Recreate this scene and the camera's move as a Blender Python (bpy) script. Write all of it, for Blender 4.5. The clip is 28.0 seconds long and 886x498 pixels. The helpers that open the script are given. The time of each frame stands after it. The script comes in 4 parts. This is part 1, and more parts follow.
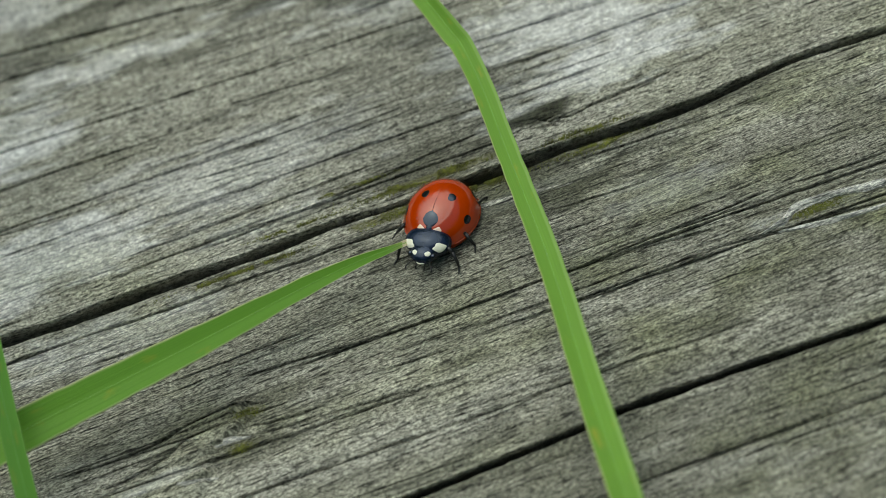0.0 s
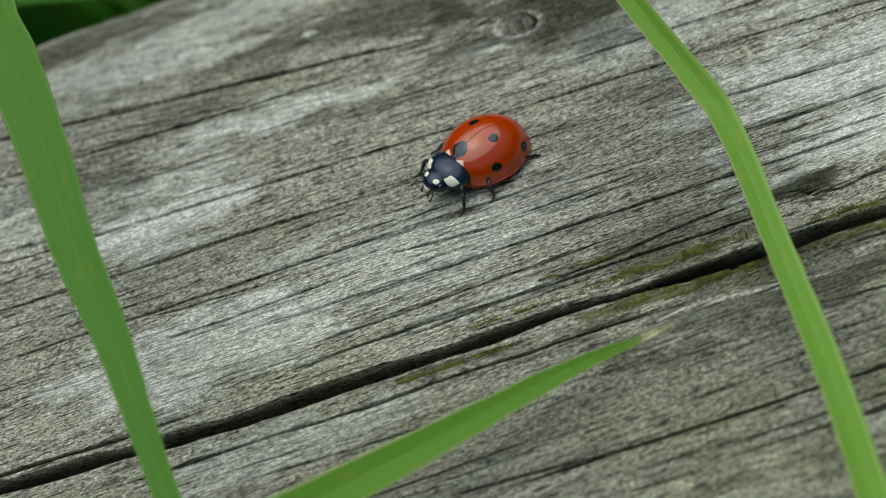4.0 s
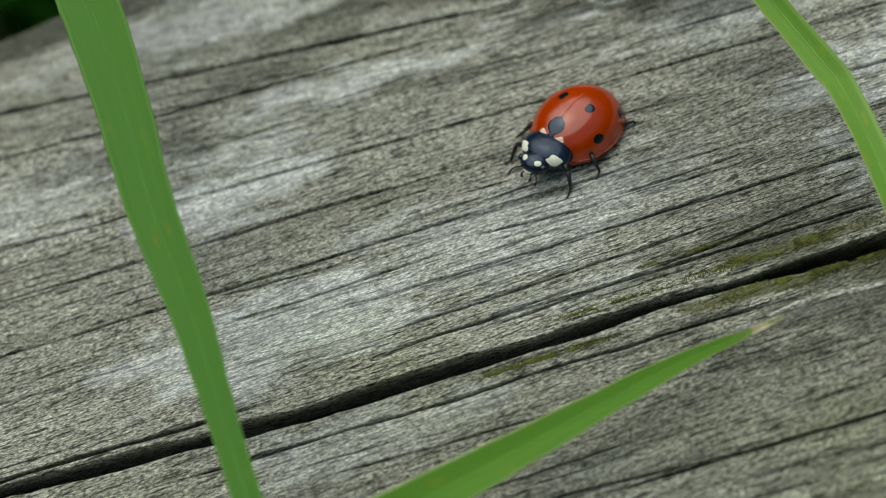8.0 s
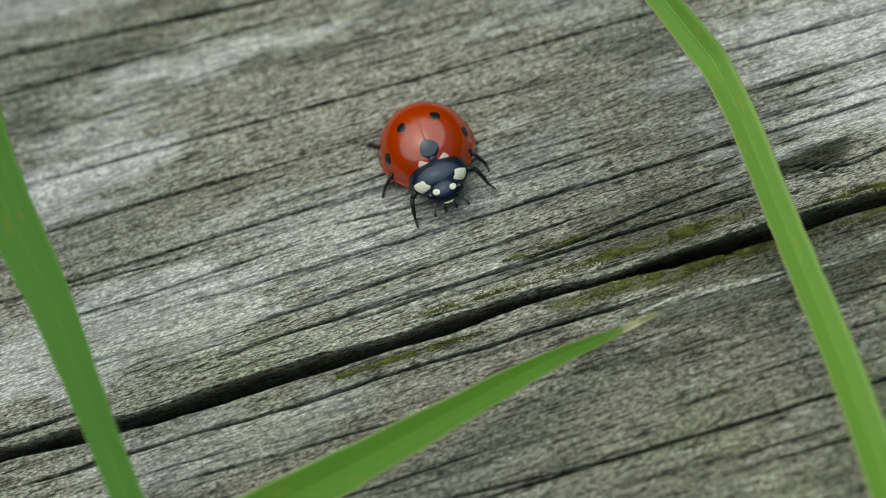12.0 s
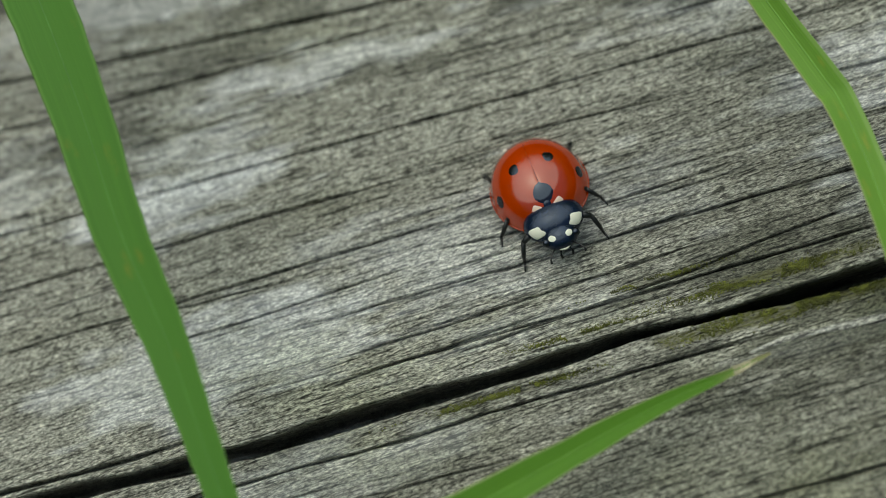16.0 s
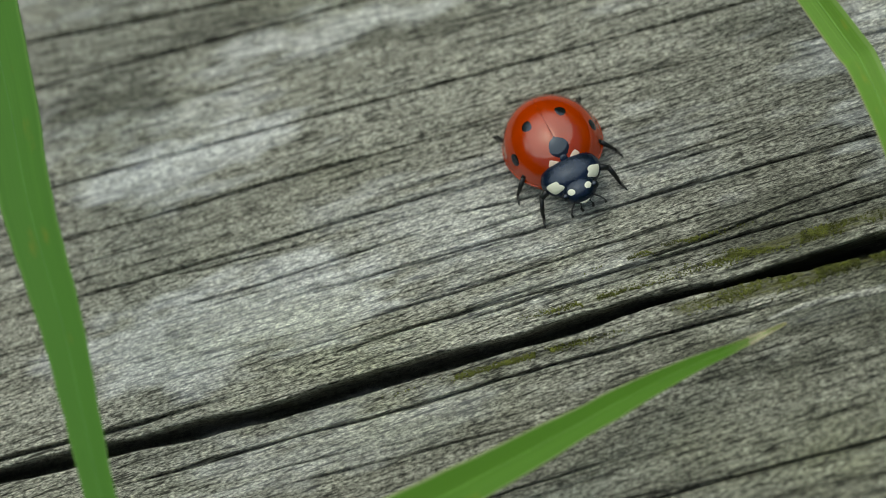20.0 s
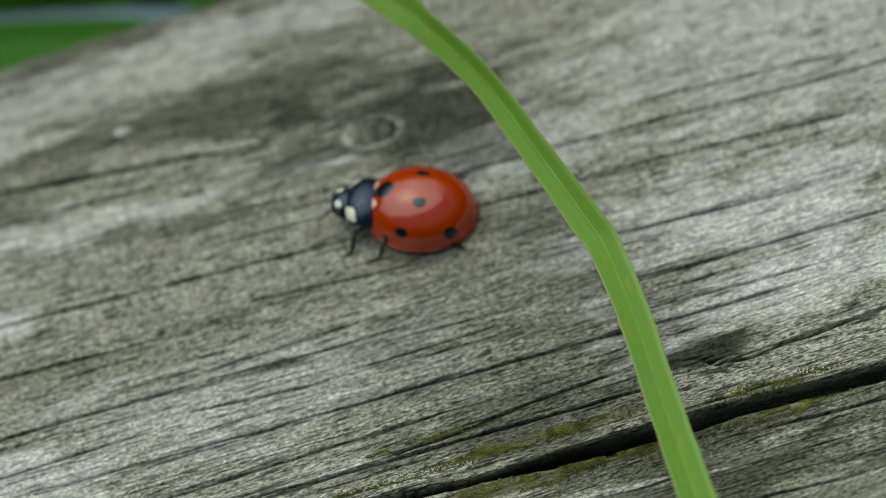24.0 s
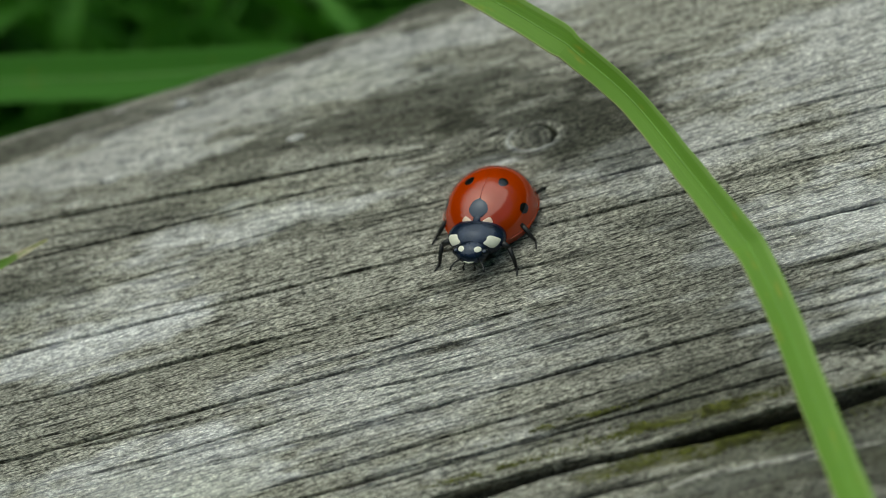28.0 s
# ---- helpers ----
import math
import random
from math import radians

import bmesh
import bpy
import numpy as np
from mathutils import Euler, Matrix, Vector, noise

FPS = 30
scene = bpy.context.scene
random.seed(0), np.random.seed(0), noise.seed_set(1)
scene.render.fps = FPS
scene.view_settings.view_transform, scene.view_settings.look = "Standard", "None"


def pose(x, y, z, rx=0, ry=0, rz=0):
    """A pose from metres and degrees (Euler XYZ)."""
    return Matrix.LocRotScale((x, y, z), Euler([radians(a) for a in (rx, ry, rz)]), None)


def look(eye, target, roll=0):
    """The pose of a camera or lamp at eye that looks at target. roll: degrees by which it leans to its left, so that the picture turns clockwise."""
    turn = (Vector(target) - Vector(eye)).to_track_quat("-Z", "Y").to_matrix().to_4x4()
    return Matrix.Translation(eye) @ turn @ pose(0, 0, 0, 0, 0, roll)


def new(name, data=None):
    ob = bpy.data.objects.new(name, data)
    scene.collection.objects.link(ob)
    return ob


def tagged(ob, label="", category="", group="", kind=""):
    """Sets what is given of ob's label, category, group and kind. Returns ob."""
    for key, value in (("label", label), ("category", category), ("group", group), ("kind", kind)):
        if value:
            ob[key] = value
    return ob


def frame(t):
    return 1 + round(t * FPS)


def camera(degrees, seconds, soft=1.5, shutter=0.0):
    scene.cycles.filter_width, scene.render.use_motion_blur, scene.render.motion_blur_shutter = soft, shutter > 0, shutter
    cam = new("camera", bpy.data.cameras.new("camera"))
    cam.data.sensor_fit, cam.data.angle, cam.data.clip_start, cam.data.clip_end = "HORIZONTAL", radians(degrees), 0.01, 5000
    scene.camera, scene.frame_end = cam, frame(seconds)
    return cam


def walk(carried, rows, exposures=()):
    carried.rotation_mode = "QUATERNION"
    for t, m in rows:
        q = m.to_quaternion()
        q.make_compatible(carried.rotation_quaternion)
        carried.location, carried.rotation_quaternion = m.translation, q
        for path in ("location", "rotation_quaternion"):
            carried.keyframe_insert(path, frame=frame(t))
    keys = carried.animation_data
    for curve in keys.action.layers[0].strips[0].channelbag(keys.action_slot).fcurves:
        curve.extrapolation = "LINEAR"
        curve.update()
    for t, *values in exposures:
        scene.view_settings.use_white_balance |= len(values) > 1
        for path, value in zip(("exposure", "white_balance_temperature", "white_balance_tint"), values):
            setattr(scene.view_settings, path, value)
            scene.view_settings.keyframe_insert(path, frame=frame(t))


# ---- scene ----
# Macro view of a weathered beam in the grass; lengths below are in millimetres unless named otherwise.
MM = 0.001

# ---------------------------------------------------------------- camera and its way
cam = camera(26.0, 28.0, soft=0.9)
# seconds, eye x y z, aim x y on the beam, lean
CAM_ROWS = [
    (0, -5.13, -91.42, 97.55, -1.98, -19.18, -17.29), (0.5, -6.07, -88.83, 97.94, -4.14, -16.88, -18.02), (1, -5.72, -89.09, 96.24, -5.57, -17.87, -19.1),
    (1.5, -5.51, -83.26, 100.65, -5.36, -8.64, -19.17), (2, -9.32, -76.96, 98.23, -9.68, 0.23, -19.18), (2.5, -10.93, -78.54, 98.43, -10.89, -1.14, -18.62),
    (3, -12.42, -78.43, 98.67, -12.83, -0.19, -18.67), (3.5, -11.32, -77.16, 92.98, -13.07, -4.38, -19.43), (5.5, -12.49, -66.37, 79.18, -13.29, -6, -17.81),
    (6, -13.24, -65.49, 80.99, -14.08, -4.48, -17.76), (6.5, -13.7, -67.02, 81.45, -15.39, -5.98, -18.29), (7, -15.08, -67.06, 81.2, -17.97, -5.6, -19.09),
    (7.5, -15.88, -67.98, 81.97, -18.16, -5.38, -18.36), (8, -14.95, -68.17, 81.33, -17.88, -7.2, -18.96), (8.5, -13.48, -69.11, 82.94, -15.92, -6.68, -18.42),
    (9, -10.91, -69.46, 84.98, -12.76, -5.8, -18.04), (9.5, -11.96, -69.4, 84.59, -12.94, -6.04, -17.5), (10, -11.29, -67.38, 81.54, -12.83, -5.34, -18),
    (10.5, -11.21, -60.61, 71.4, -11.36, -5.33, -16.88), (11, -10.68, -62.1, 71.84, -11.79, -9.8, -17.85), (11.5, -12.02, -63.73, 73.22, -13.25, -11.8, -17.82),
    (12, -10.46, -64.33, 76.35, -11.12, -10.25, -17.2), (12.5, -10.32, -65.11, 75.34, -11.79, -12.2, -17.96), (14.5, -2.85, -59.74, 77.93, -8.73, -9.35, -22.08),
    (15, -5.39, -59.42, 77.75, -12.26, -9.32, -22.98), (15.5, -5.93, -58.32, 77.47, -12.99, -9.23, -23.3), (16, -7.62, -56.93, 78.96, -15.8, -6.98, -24.21),
    (16.5, -9.48, -57.63, 78.98, -17.39, -7.13, -23.58), (17, -8.92, -59.46, 78.38, -16.64, -9.15, -23.22), (17.5, -7.47, -59.09, 80.51, -15.89, -8.67, -23.99),
    (18, -5.17, -59.5, 80.56, -13.22, -8.88, -23.58), (18.5, -5.65, -60.04, 78, -14.17, -10.45, -24.04), (19, -6.66, -59.27, 78.91, -14.42, -10.19, -23.42),
    (19.5, -7.94, -59, 77.91, -14.7, -9.55, -22.24), (20, -8.92, -57.28, 77.64, -16.86, -8.69, -23.71), (20.5, -9.27, -53.08, 72, -16.36, -8.71, -23.72),
    (21, -7.79, -52.14, 71.09, -14.19, -9.49, -23.28), (21.5, -5.4, -55.03, 71.13, -10.29, -12.19, -21.41), (22, -4.42, -56.14, 74.03, -10.14, -13.3, -22.55),
    (22.5, -2.86, -55.12, 77.09, -6.36, -9, -19.83), (24.5, -4.88, -62.45, 68.45, -3.45, 0.55, -14.19), (25, -10.96, -64.31, 70.22, -12.44, 3.62, -15.66),
    (25.5, -9.33, -66.13, 68.49, -13.33, 1, -17.22), (26, -9.94, -66.24, 68.3, -14.37, 0.02, -17.49), (26.5, -9.51, -67.07, 67.76, -13.99, -2.08, -17.56),
    (27, -7.2, -66.92, 68.89, -11.31, -0.99, -17.37), (27.5, -7.2, -66.13, 68.6, -10.85, 0.3, -17.07), (28, -6.84, -66.93, 69.95, -10.54, 0.79, -17.05),
]
walk(cam, [(t, look((x * MM, y * MM, z * MM), (u * MM, v * MM, 0.0), roll)) for t, x, y, z, u, v, roll in CAM_ROWS],
     exposures=[(0.0, 0.3, 6650, -6), (3.0, 0.24, 6650, -6), (8.0, 0.2, 6650, -6), (17.0, 0.13, 6650, -6), (22.0, 0.1, 6650, -6), (28.0, 0.06, 6650, -6)])

# the lens is focused on a point of the beam that its autofocus moves: seconds, y
cam.data.dof.use_dof = True
cam.data.dof.aperture_fstop = 33.0
focus_point = new("focus_point")
cam.data.dof.focus_object = focus_point
FOCUS_ROWS = [(0, -21), (1, -20), (1.5, -14), (2, -5), (3, -5), (3.5, -8), (5.5, -10), (10, -11), (10.5, 16), (11, 7), (11.5, -10), (12, -12), (14.5, -12), (20, -12),
              (20.5, 2), (21, 4), (21.5, -16), (22, -23), (22.5, -25), (24.5, -12), (25, -12), (25.5, -7), (28, -4)]

# ---------------------------------------------------------------- light
world = bpy.data.worlds.new("overcast_sky")
scene.world = world
world.use_nodes = True
wn = world.node_tree
sky = wn.nodes.new("ShaderNodeTexSky")
sky.sky_type = "NISHITA"
sky.sun_disc = False
sky.sun_elevation = radians(72)
sky.sun_rotation = radians(-25)
sky.air_density, sky.dust_density, sky.ozone_density = 1.0, 3.0, 1.0
wn.nodes["Background"].inputs["Strength"].default_value = 0.09
wn.links.new(sky.outputs["Color"], wn.nodes["Background"].inputs["Color"])
sun = new("sun", bpy.data.lights.new("sun", "SUN"))
sun.data.energy, sun.data.angle, sun.data.color = 2.15, radians(100), (1.0, 0.97, 0.92)
sun.matrix_world = look((-0.3, 0.75, 1.6), (0, 0, 0))


# ---------------------------------------------------------------- helpers
def part(name, mesh, material, parent=None, label=""):
    """Links a bmesh or a mesh as one object, under a thing or a part."""
    if isinstance(mesh, bmesh.types.BMesh):
        data = bpy.data.meshes.new(name)
        mesh.to_mesh(data)
        mesh.free()
    else:
        data = mesh
    for p in data.polygons:
        p.use_smooth = True
    data.materials.clear()
    data.materials.append(material)
    ob = new(name, data)
    if parent is not None:
        ob.parent = parent
    if label:
        tagged(ob, label)
    return ob


def grid_mesh(name, P, closed_u=False):
    """A mesh from an (n, m, 3) array of points in millimetres."""
    n, m = P.shape[:2]
    data = bpy.data.meshes.new(name)
    idx = np.arange(n * m).reshape(n, m)
    if closed_u:
        idx = np.vstack([idx, idx[:1]])
    q = np.stack([idx[:-1, :-1], idx[1:, :-1], idx[1:, 1:], idx[:-1, 1:]], -1).reshape(-1, 4)
    data.vertices.add(n * m)
    data.vertices.foreach_set("co", (P.reshape(-1, 3) * MM).astype(np.float32).ravel())
    data.loops.add(q.size)
    data.loops.foreach_set("vertex_index", q.ravel().astype(np.int32))
    data.polygons.add(len(q))
    data.polygons.foreach_set("loop_start", np.arange(0, q.size, 4, dtype=np.int32))
    data.polygons.foreach_set("loop_total", np.full(len(q), 4, dtype=np.int32))
    data.update(calc_edges=True)
    return data


LATTICE = np.random.RandomState(11).rand(8, 256, 256)


def vnoise(x, y, k=0):
    """Smooth value noise in -1..1."""
    L = LATTICE[k % 8]
    xi, yi = np.floor(x).astype(int), np.floor(y).astype(int)
    fx, fy = x - xi, y - yi
    fx, fy = fx * fx * (3 - 2 * fx), fy * fy * (3 - 2 * fy)
    a, b = L[xi % 256, yi % 256], L[(xi + 1) % 256, yi % 256]
    c, d = L[xi % 256, (yi + 1) % 256], L[(xi + 1) % 256, (yi + 1) % 256]
    return ((a * (1 - fx) + b * fx) * (1 - fy) + (c * (1 - fx) + d * fx) * fy) * 2 - 1


def spline(points, n=8):
    """Smooth curve through the points."""
    P = np.array(points, float)
    Q = np.vstack([2 * P[0] - P[1], P, 2 * P[-1] - P[-2]])
    out = []
    for i in range(1, len(Q) - 2):
        a, b, c, d = Q[i - 1:i + 3]
        for s in np.arange(n) / n:
            out.append(0.5 * (2 * b + (c - a) * s + (2 * a - 5 * b + 4 * c - d) * s * s + (3 * b - a - 3 * c + d) * s ** 3))
    out.append(P[-1])
    return np.array(out)


def material(name):
    m = bpy.data.materials.new(name)
    m.use_nodes = True
    return m, m.node_tree.nodes, m.node_tree.links, m.node_tree.nodes["Principled BSDF"]


def plain(name, colour, rough=0.5, metal=0.0, coat=0.0, spread=0.15, scale=900.0, bump=0.0):
    """A plain surface with fine mottling and a little relief."""
    m, nodes, links, bsdf = material(name)
    tex = nodes.new("ShaderNodeTexNoise")
    tex.inputs["Scale"].default_value, tex.inputs["Detail"].default_value = scale, 6
    geo = nodes.new("ShaderNodeTexCoord")
    links.new(geo.outputs["Object"], tex.inputs["Vector"])
    ramp = nodes.new("ShaderNodeValToRGB")
    ramp.color_ramp.elements[0].position, ramp.color_ramp.elements[1].position = 0.3, 0.7
    ramp.color_ramp.elements[0].color = (*[c * (1 - spread) for c in colour], 1)
    ramp.color_ramp.elements[1].color = (*[min(1, c * (1 + spread)) for c in colour], 1)
    links.new(tex.outputs["Fac"], ramp.inputs["Fac"])
    links.new(ramp.outputs["Color"], bsdf.inputs["Base Color"])
    bsdf.inputs["Roughness"].default_value, bsdf.inputs["Metallic"].default_value = rough, metal
    bsdf.inputs["Coat Weight"].default_value, bsdf.inputs["Coat Roughness"].default_value = coat, 0.12
    if bump:
        b = nodes.new("ShaderNodeBump")
        b.inputs["Strength"].default_value, b.inputs["Distance"].default_value = bump, 0.00005
        links.new(tex.outputs["Fac"], b.inputs["Height"])
        links.new(b.outputs["Normal"], bsdf.inputs["Normal"])
    return m


# ---------------------------------------------------------------- materials
def wood_material():
    m, nodes, links, bsdf = material("weathered_wood")
    N, Lk = nodes.new, links.new
    co = N("ShaderNodeTexCoord")

    def noise_at(sx, sy, sz, scale, detail=6, rough=0.6, slant=0):
        """Noise stretched along the fibre; slant: degrees by which its dashes lie aslant."""
        mp = N("ShaderNodeMapping")
        mp.vector_type = "TEXTURE" if slant else "POINT"
        if slant:
            mp.inputs["Rotation"].default_value = (0, 0, radians(slant))
            sx, sy, sz = 1 / sx, 1 / sy, 1 / sz
        mp.inputs["Scale"].default_value = (sx, sy, sz)
        Lk(grain, mp.inputs["Vector"])
        t = N("ShaderNodeTexNoise")
        t.inputs["Scale"].default_value, t.inputs["Detail"].default_value, t.inputs["Roughness"].default_value = scale, detail, rough
        Lk(mp.outputs["Vector"], t.inputs["Vector"])
        return t.outputs["Fac"]

    # grain coordinate: along the fibre, and across it with the bends that the knot gives
    at = N("ShaderNodeAttribute")
    at.attribute_name = "grain"
    grain = at.outputs["Vector"]

    def attribute(name):
        a = N("ShaderNodeAttribute")
        a.attribute_name = name
        return a.outputs["Fac"]

    def ramp(fac, stops):
        r = N("ShaderNodeValToRGB")
        e = r.color_ramp.elements
        while len(e) < len(stops):
            e.new(0.5)
        for s, (p, c) in zip(e, stops):
            s.position, s.color = p, (*c, 1)
        Lk(fac, r.inputs["Fac"])
        return r.outputs["Color"]

    def mix(fac, a, b, kind="MIX"):
        x = N("ShaderNodeMix")
        x.data_type, x.blend_type = "RGBA", kind
        for v, i in ((fac, 0), (a, 6), (b, 7)):
            if isinstance(v, (int, float)):
                x.inputs[i].default_value = v
            elif isinstance(v, tuple):
                x.inputs[i].default_value = (*v, 1)
            else:
                Lk(v, x.inputs[i])
        return x.outputs[2]

    def math_(op, a, b):
        x = N("ShaderNodeMath")
        x.operation = op
        for v, i in ((a, 0), (b, 1)):
            if isinstance(v, (int, float)):
                x.inputs[i].default_value = v
            else:
                Lk(v, x.inputs[i])
        return x.outputs[0]

    coarse = noise_at(30, 800, 800, 1, 5)
    fibre = noise_at(150, 7000, 7000, 1, 4, 0.6)
    check = noise_at(60, 4600, 4600, 1, 3, 0.45)
    speck = noise_at(2600, 8200, 8200, 1, 4, 0.62, 6)
    grit = noise_at(5200, 13000, 13000, 1, 3, 0.65)
    dash = noise_at(560, 6400, 6400, 1, 2, 0.5, 4)
    mottle = noise_at(900, 2100, 2100, 1, 4, 0.6)
    blotch = noise_at(110, 240, 240, 1, 5)
    base = ramp(coarse, [(0.3, (0.235, 0.229, 0.192)), (0.5, (0.318, 0.310, 0.268)), (0.7, (0.385, 0.378, 0.336))])
    base = mix(0.75, base, ramp(fibre, [(0.34, (0.2, 0.2, 0.185)), (0.43, (0.92, 0.92, 0.91)), (0.62, (1.1, 1.1, 1.1))]), "MULTIPLY")
    base = mix(0.8, base, ramp(speck, [(0.385, (0.1, 0.1, 0.09)), (0.475, (0.94, 0.94, 0.94)), (0.61, (1.6, 1.6, 1.6))]), "MULTIPLY")
    base = mix(0.7, base, ramp(grit, [(0.39, (0.25, 0.25, 0.24)), (0.49, (0.94, 0.94, 0.94)), (0.60, (1.75, 1.75, 1.75))]), "MULTIPLY")
    base = mix(0.85, base, ramp(mottle, [(0.36, (0.68, 0.68, 0.67)), (0.5, (1, 1, 1)), (0.64, (1.2, 1.2, 1.2))]), "MULTIPLY")
    base = mix(0.92, base, ramp(dash, [(0.355, (0.10, 0.10, 0.088)), (0.42, (0.97, 0.97, 0.97)), (0.6, (1.08, 1.08, 1.08))]), "MULTIPLY")
    base = mix(0.9, base, ramp(check, [(0.285, (0.10, 0.10, 0.085)), (0.33, (1, 1, 1)), (0.6, (1.03, 1.03, 1.03))]), "MULTIPLY")
    cloud = math_("MULTIPLY", attribute("pale"), ramp(mottle, [(0.34, (0.55, 0.55, 0.55)), (0.5, (1, 1, 1))]))
    base = mix(cloud, base, mix(0.4, mix(1.0, base, (1.86, 1.88, 2.0), "MULTIPLY"), (0.66, 0.668, 0.73)))
    base = mix(math_("MULTIPLY", attribute("dark"), ramp(blotch, [(0.25, (0.5, 0.5, 0.5)), (0.5, (1, 1, 1))])), base, mix(1.0, base, (0.12, 0.127, 0.095), "MULTIPLY"))
    algae = math_("MULTIPLY", attribute("algae"), ramp(blotch, [(0.4, (0, 0, 0)), (0.65, (1, 1, 1))]))
    base = mix(math_("MULTIPLY", algae, 0.8), base, mix(1.0, base, (0.66, 0.72, 0.40), "MULTIPLY"))
    mossy = math_("MULTIPLY", attribute("moss"), ramp(speck, [(0.35, (0, 0, 0)), (0.6, (1, 1, 1))]))
    base = mix(mossy, base, (0.10, 0.10, 0.025))
    Lk(base, bsdf.inputs["Base Color"])
    bsdf.inputs["Roughness"].default_value = 0.78
    bsdf.inputs["Specular IOR Level"].default_value = 0.35
    b = N("ShaderNodeBump")
    b.inputs["Strength"].default_value, b.inputs["Distance"].default_value = 1.0, 0.00013
    Lk(math_("ADD", math_("ADD", math_("MULTIPLY", fibre, 0.9), math_("MULTIPLY", speck, 0.9)), math_("MULTIPLY", ramp(check, [(0.28, (0, 0, 0)), (0.35, (1, 1, 1))]), 0.9)), b.inputs["Height"])
    Lk(b.outputs["Normal"], bsdf.inputs["Normal"])
    return m


def leaf_material(name, face, edge_tint, rough=0.42, strip=0.0):
    """A grass blade: fine veins along it, paler rim, some light through it."""
    m, nodes, links, bsdf = material(name)
    N, Lk = nodes.new, links.new
    at = N("ShaderNodeAttribute")
    at.attribute_name = "leaf"
    sep = N("ShaderNodeSeparateXYZ")
    Lk(at.outputs["Vector"], sep.inputs[0])
    vein = N("ShaderNodeTexNoise")
    mp = N("ShaderNodeMapping")
    mp.inputs["Scale"].default_value = (14.0, 0.06, 1.0)
    Lk(at.outputs["Vector"], mp.inputs["Vector"])
    Lk(mp.outputs["Vector"], vein.inputs["Vector"])
    vein.inputs["Scale"].default_value, vein.inputs["Detail"].default_value = 1.0, 4
    blot = N("ShaderNodeTexNoise")
    mp2 = N("ShaderNodeMapping")
    mp2.inputs["Scale"].default_value = (1.2, 0.35, 1.0)
    Lk(at.outputs["Vector"], mp2.inputs["Vector"])
    Lk(mp2.outputs["Vector"], blot.inputs["Vector"])
    blot.inputs["Scale"].default_value, blot.inputs["Detail"].default_value = 1.0, 5
    r = N("ShaderNodeValToRGB")
    r.color_ramp.elements[0].position, r.color_ramp.elements[1].position = 0.3, 0.7
    r.color_ramp.elements[0].color = (*[c * 0.92 for c in face], 1)
    r.color_ramp.elements[1].color = (*[c * 1.07 for c in face], 1)
    Lk(vein.outputs["Fac"], r.inputs["Fac"])
    mx = N("ShaderNodeMix")
    mx.data_type, mx.blend_type = "RGBA", "MIX"
    r2 = N("ShaderNodeValToRGB")
    r2.color_ramp.elements[0].position, r2.color_ramp.elements[1].position = 0.62, 0.8
    Lk(blot.outputs["Fac"], r2.inputs["Fac"])
    Lk(r2.outputs["Color"], mx.inputs[0])
    Lk(r.outputs["Color"], mx.inputs[6])
    mx.inputs[7].default_value = (face[0] * 1.9 + 0.03, face[1] * 1.05, face[2] * 0.9, 1)
    # rim: |u| close to 1
    ab = N("ShaderNodeMath")
    ab.operation = "ABSOLUTE"
    Lk(sep.outputs["X"], ab.inputs[0])
    r3 = N("ShaderNodeValToRGB")
    r3.color_ramp.elements[0].position, r3.color_ramp.elements[1].position = 0.86, 0.97
    Lk(ab.outputs[0], r3.inputs["Fac"])
    mx2 = N("ShaderNodeMix")
    mx2.data_type = "RGBA"
    Lk(r3.outputs["Color"], mx2.inputs[0])
    Lk(mx.outputs[2], mx2.inputs[6])
    mx2.inputs[7].default_value = (*edge_tint, 1)
    if strip:
        r4 = N("ShaderNodeValToRGB")
        r4.color_ramp.elements[0].position, r4.color_ramp.elements[1].position = 0.66, 0.78
        sg = N("ShaderNodeMath")
        sg.operation, sg.inputs[1].default_value = "MULTIPLY", strip
        Lk(sep.outputs["X"], sg.inputs[0])
        Lk(sg.outputs[0], r4.inputs["Fac"])
        mx4 = N("ShaderNodeMix")
        mx4.data_type = "RGBA"
        Lk(r4.outputs["Color"], mx4.inputs[0])
        Lk(mx2.outputs[2], mx4.inputs[6])
        mx4.inputs[7].default_value = (0.27, 0.45, 0.10, 1)
        mx2 = mx4
    # dry tip: attribute z
    mx3 = N("ShaderNodeMix")
    mx3.data_type = "RGBA"
    Lk(sep.outputs["Z"], mx3.inputs[0])
    Lk(mx2.outputs[2], mx3.inputs[6])
    mx3.inputs[7].default_value = (0.52, 0.48, 0.24, 1)
    Lk(mx3.outputs[2], bsdf.inputs["Base Color"])
    bsdf.inputs["Roughness"].default_value = rough
    bsdf.inputs["Specular IOR Level"].default_value = 0.28
    tr = N("ShaderNodeBsdfTranslucent")
    Lk(mx3.outputs[2], tr.inputs["Color"])
    add = N("ShaderNodeMixShader")
    add.inputs[0].default_value = 0.3
    Lk(bsdf.outputs[0], add.inputs[1])
    Lk(tr.outputs[0], add.inputs[2])
    Lk(add.outputs[0], nodes["Material Output"].inputs["Surface"])
    b = N("ShaderNodeBump")
    b.inputs["Strength"].default_value, b.inputs["Distance"].default_value = 0.5, 0.00006
    Lk(vein.outputs["Fac"], b.inputs["Height"])
    Lk(b.outputs["Normal"], bsdf.inputs["Normal"])
    return m


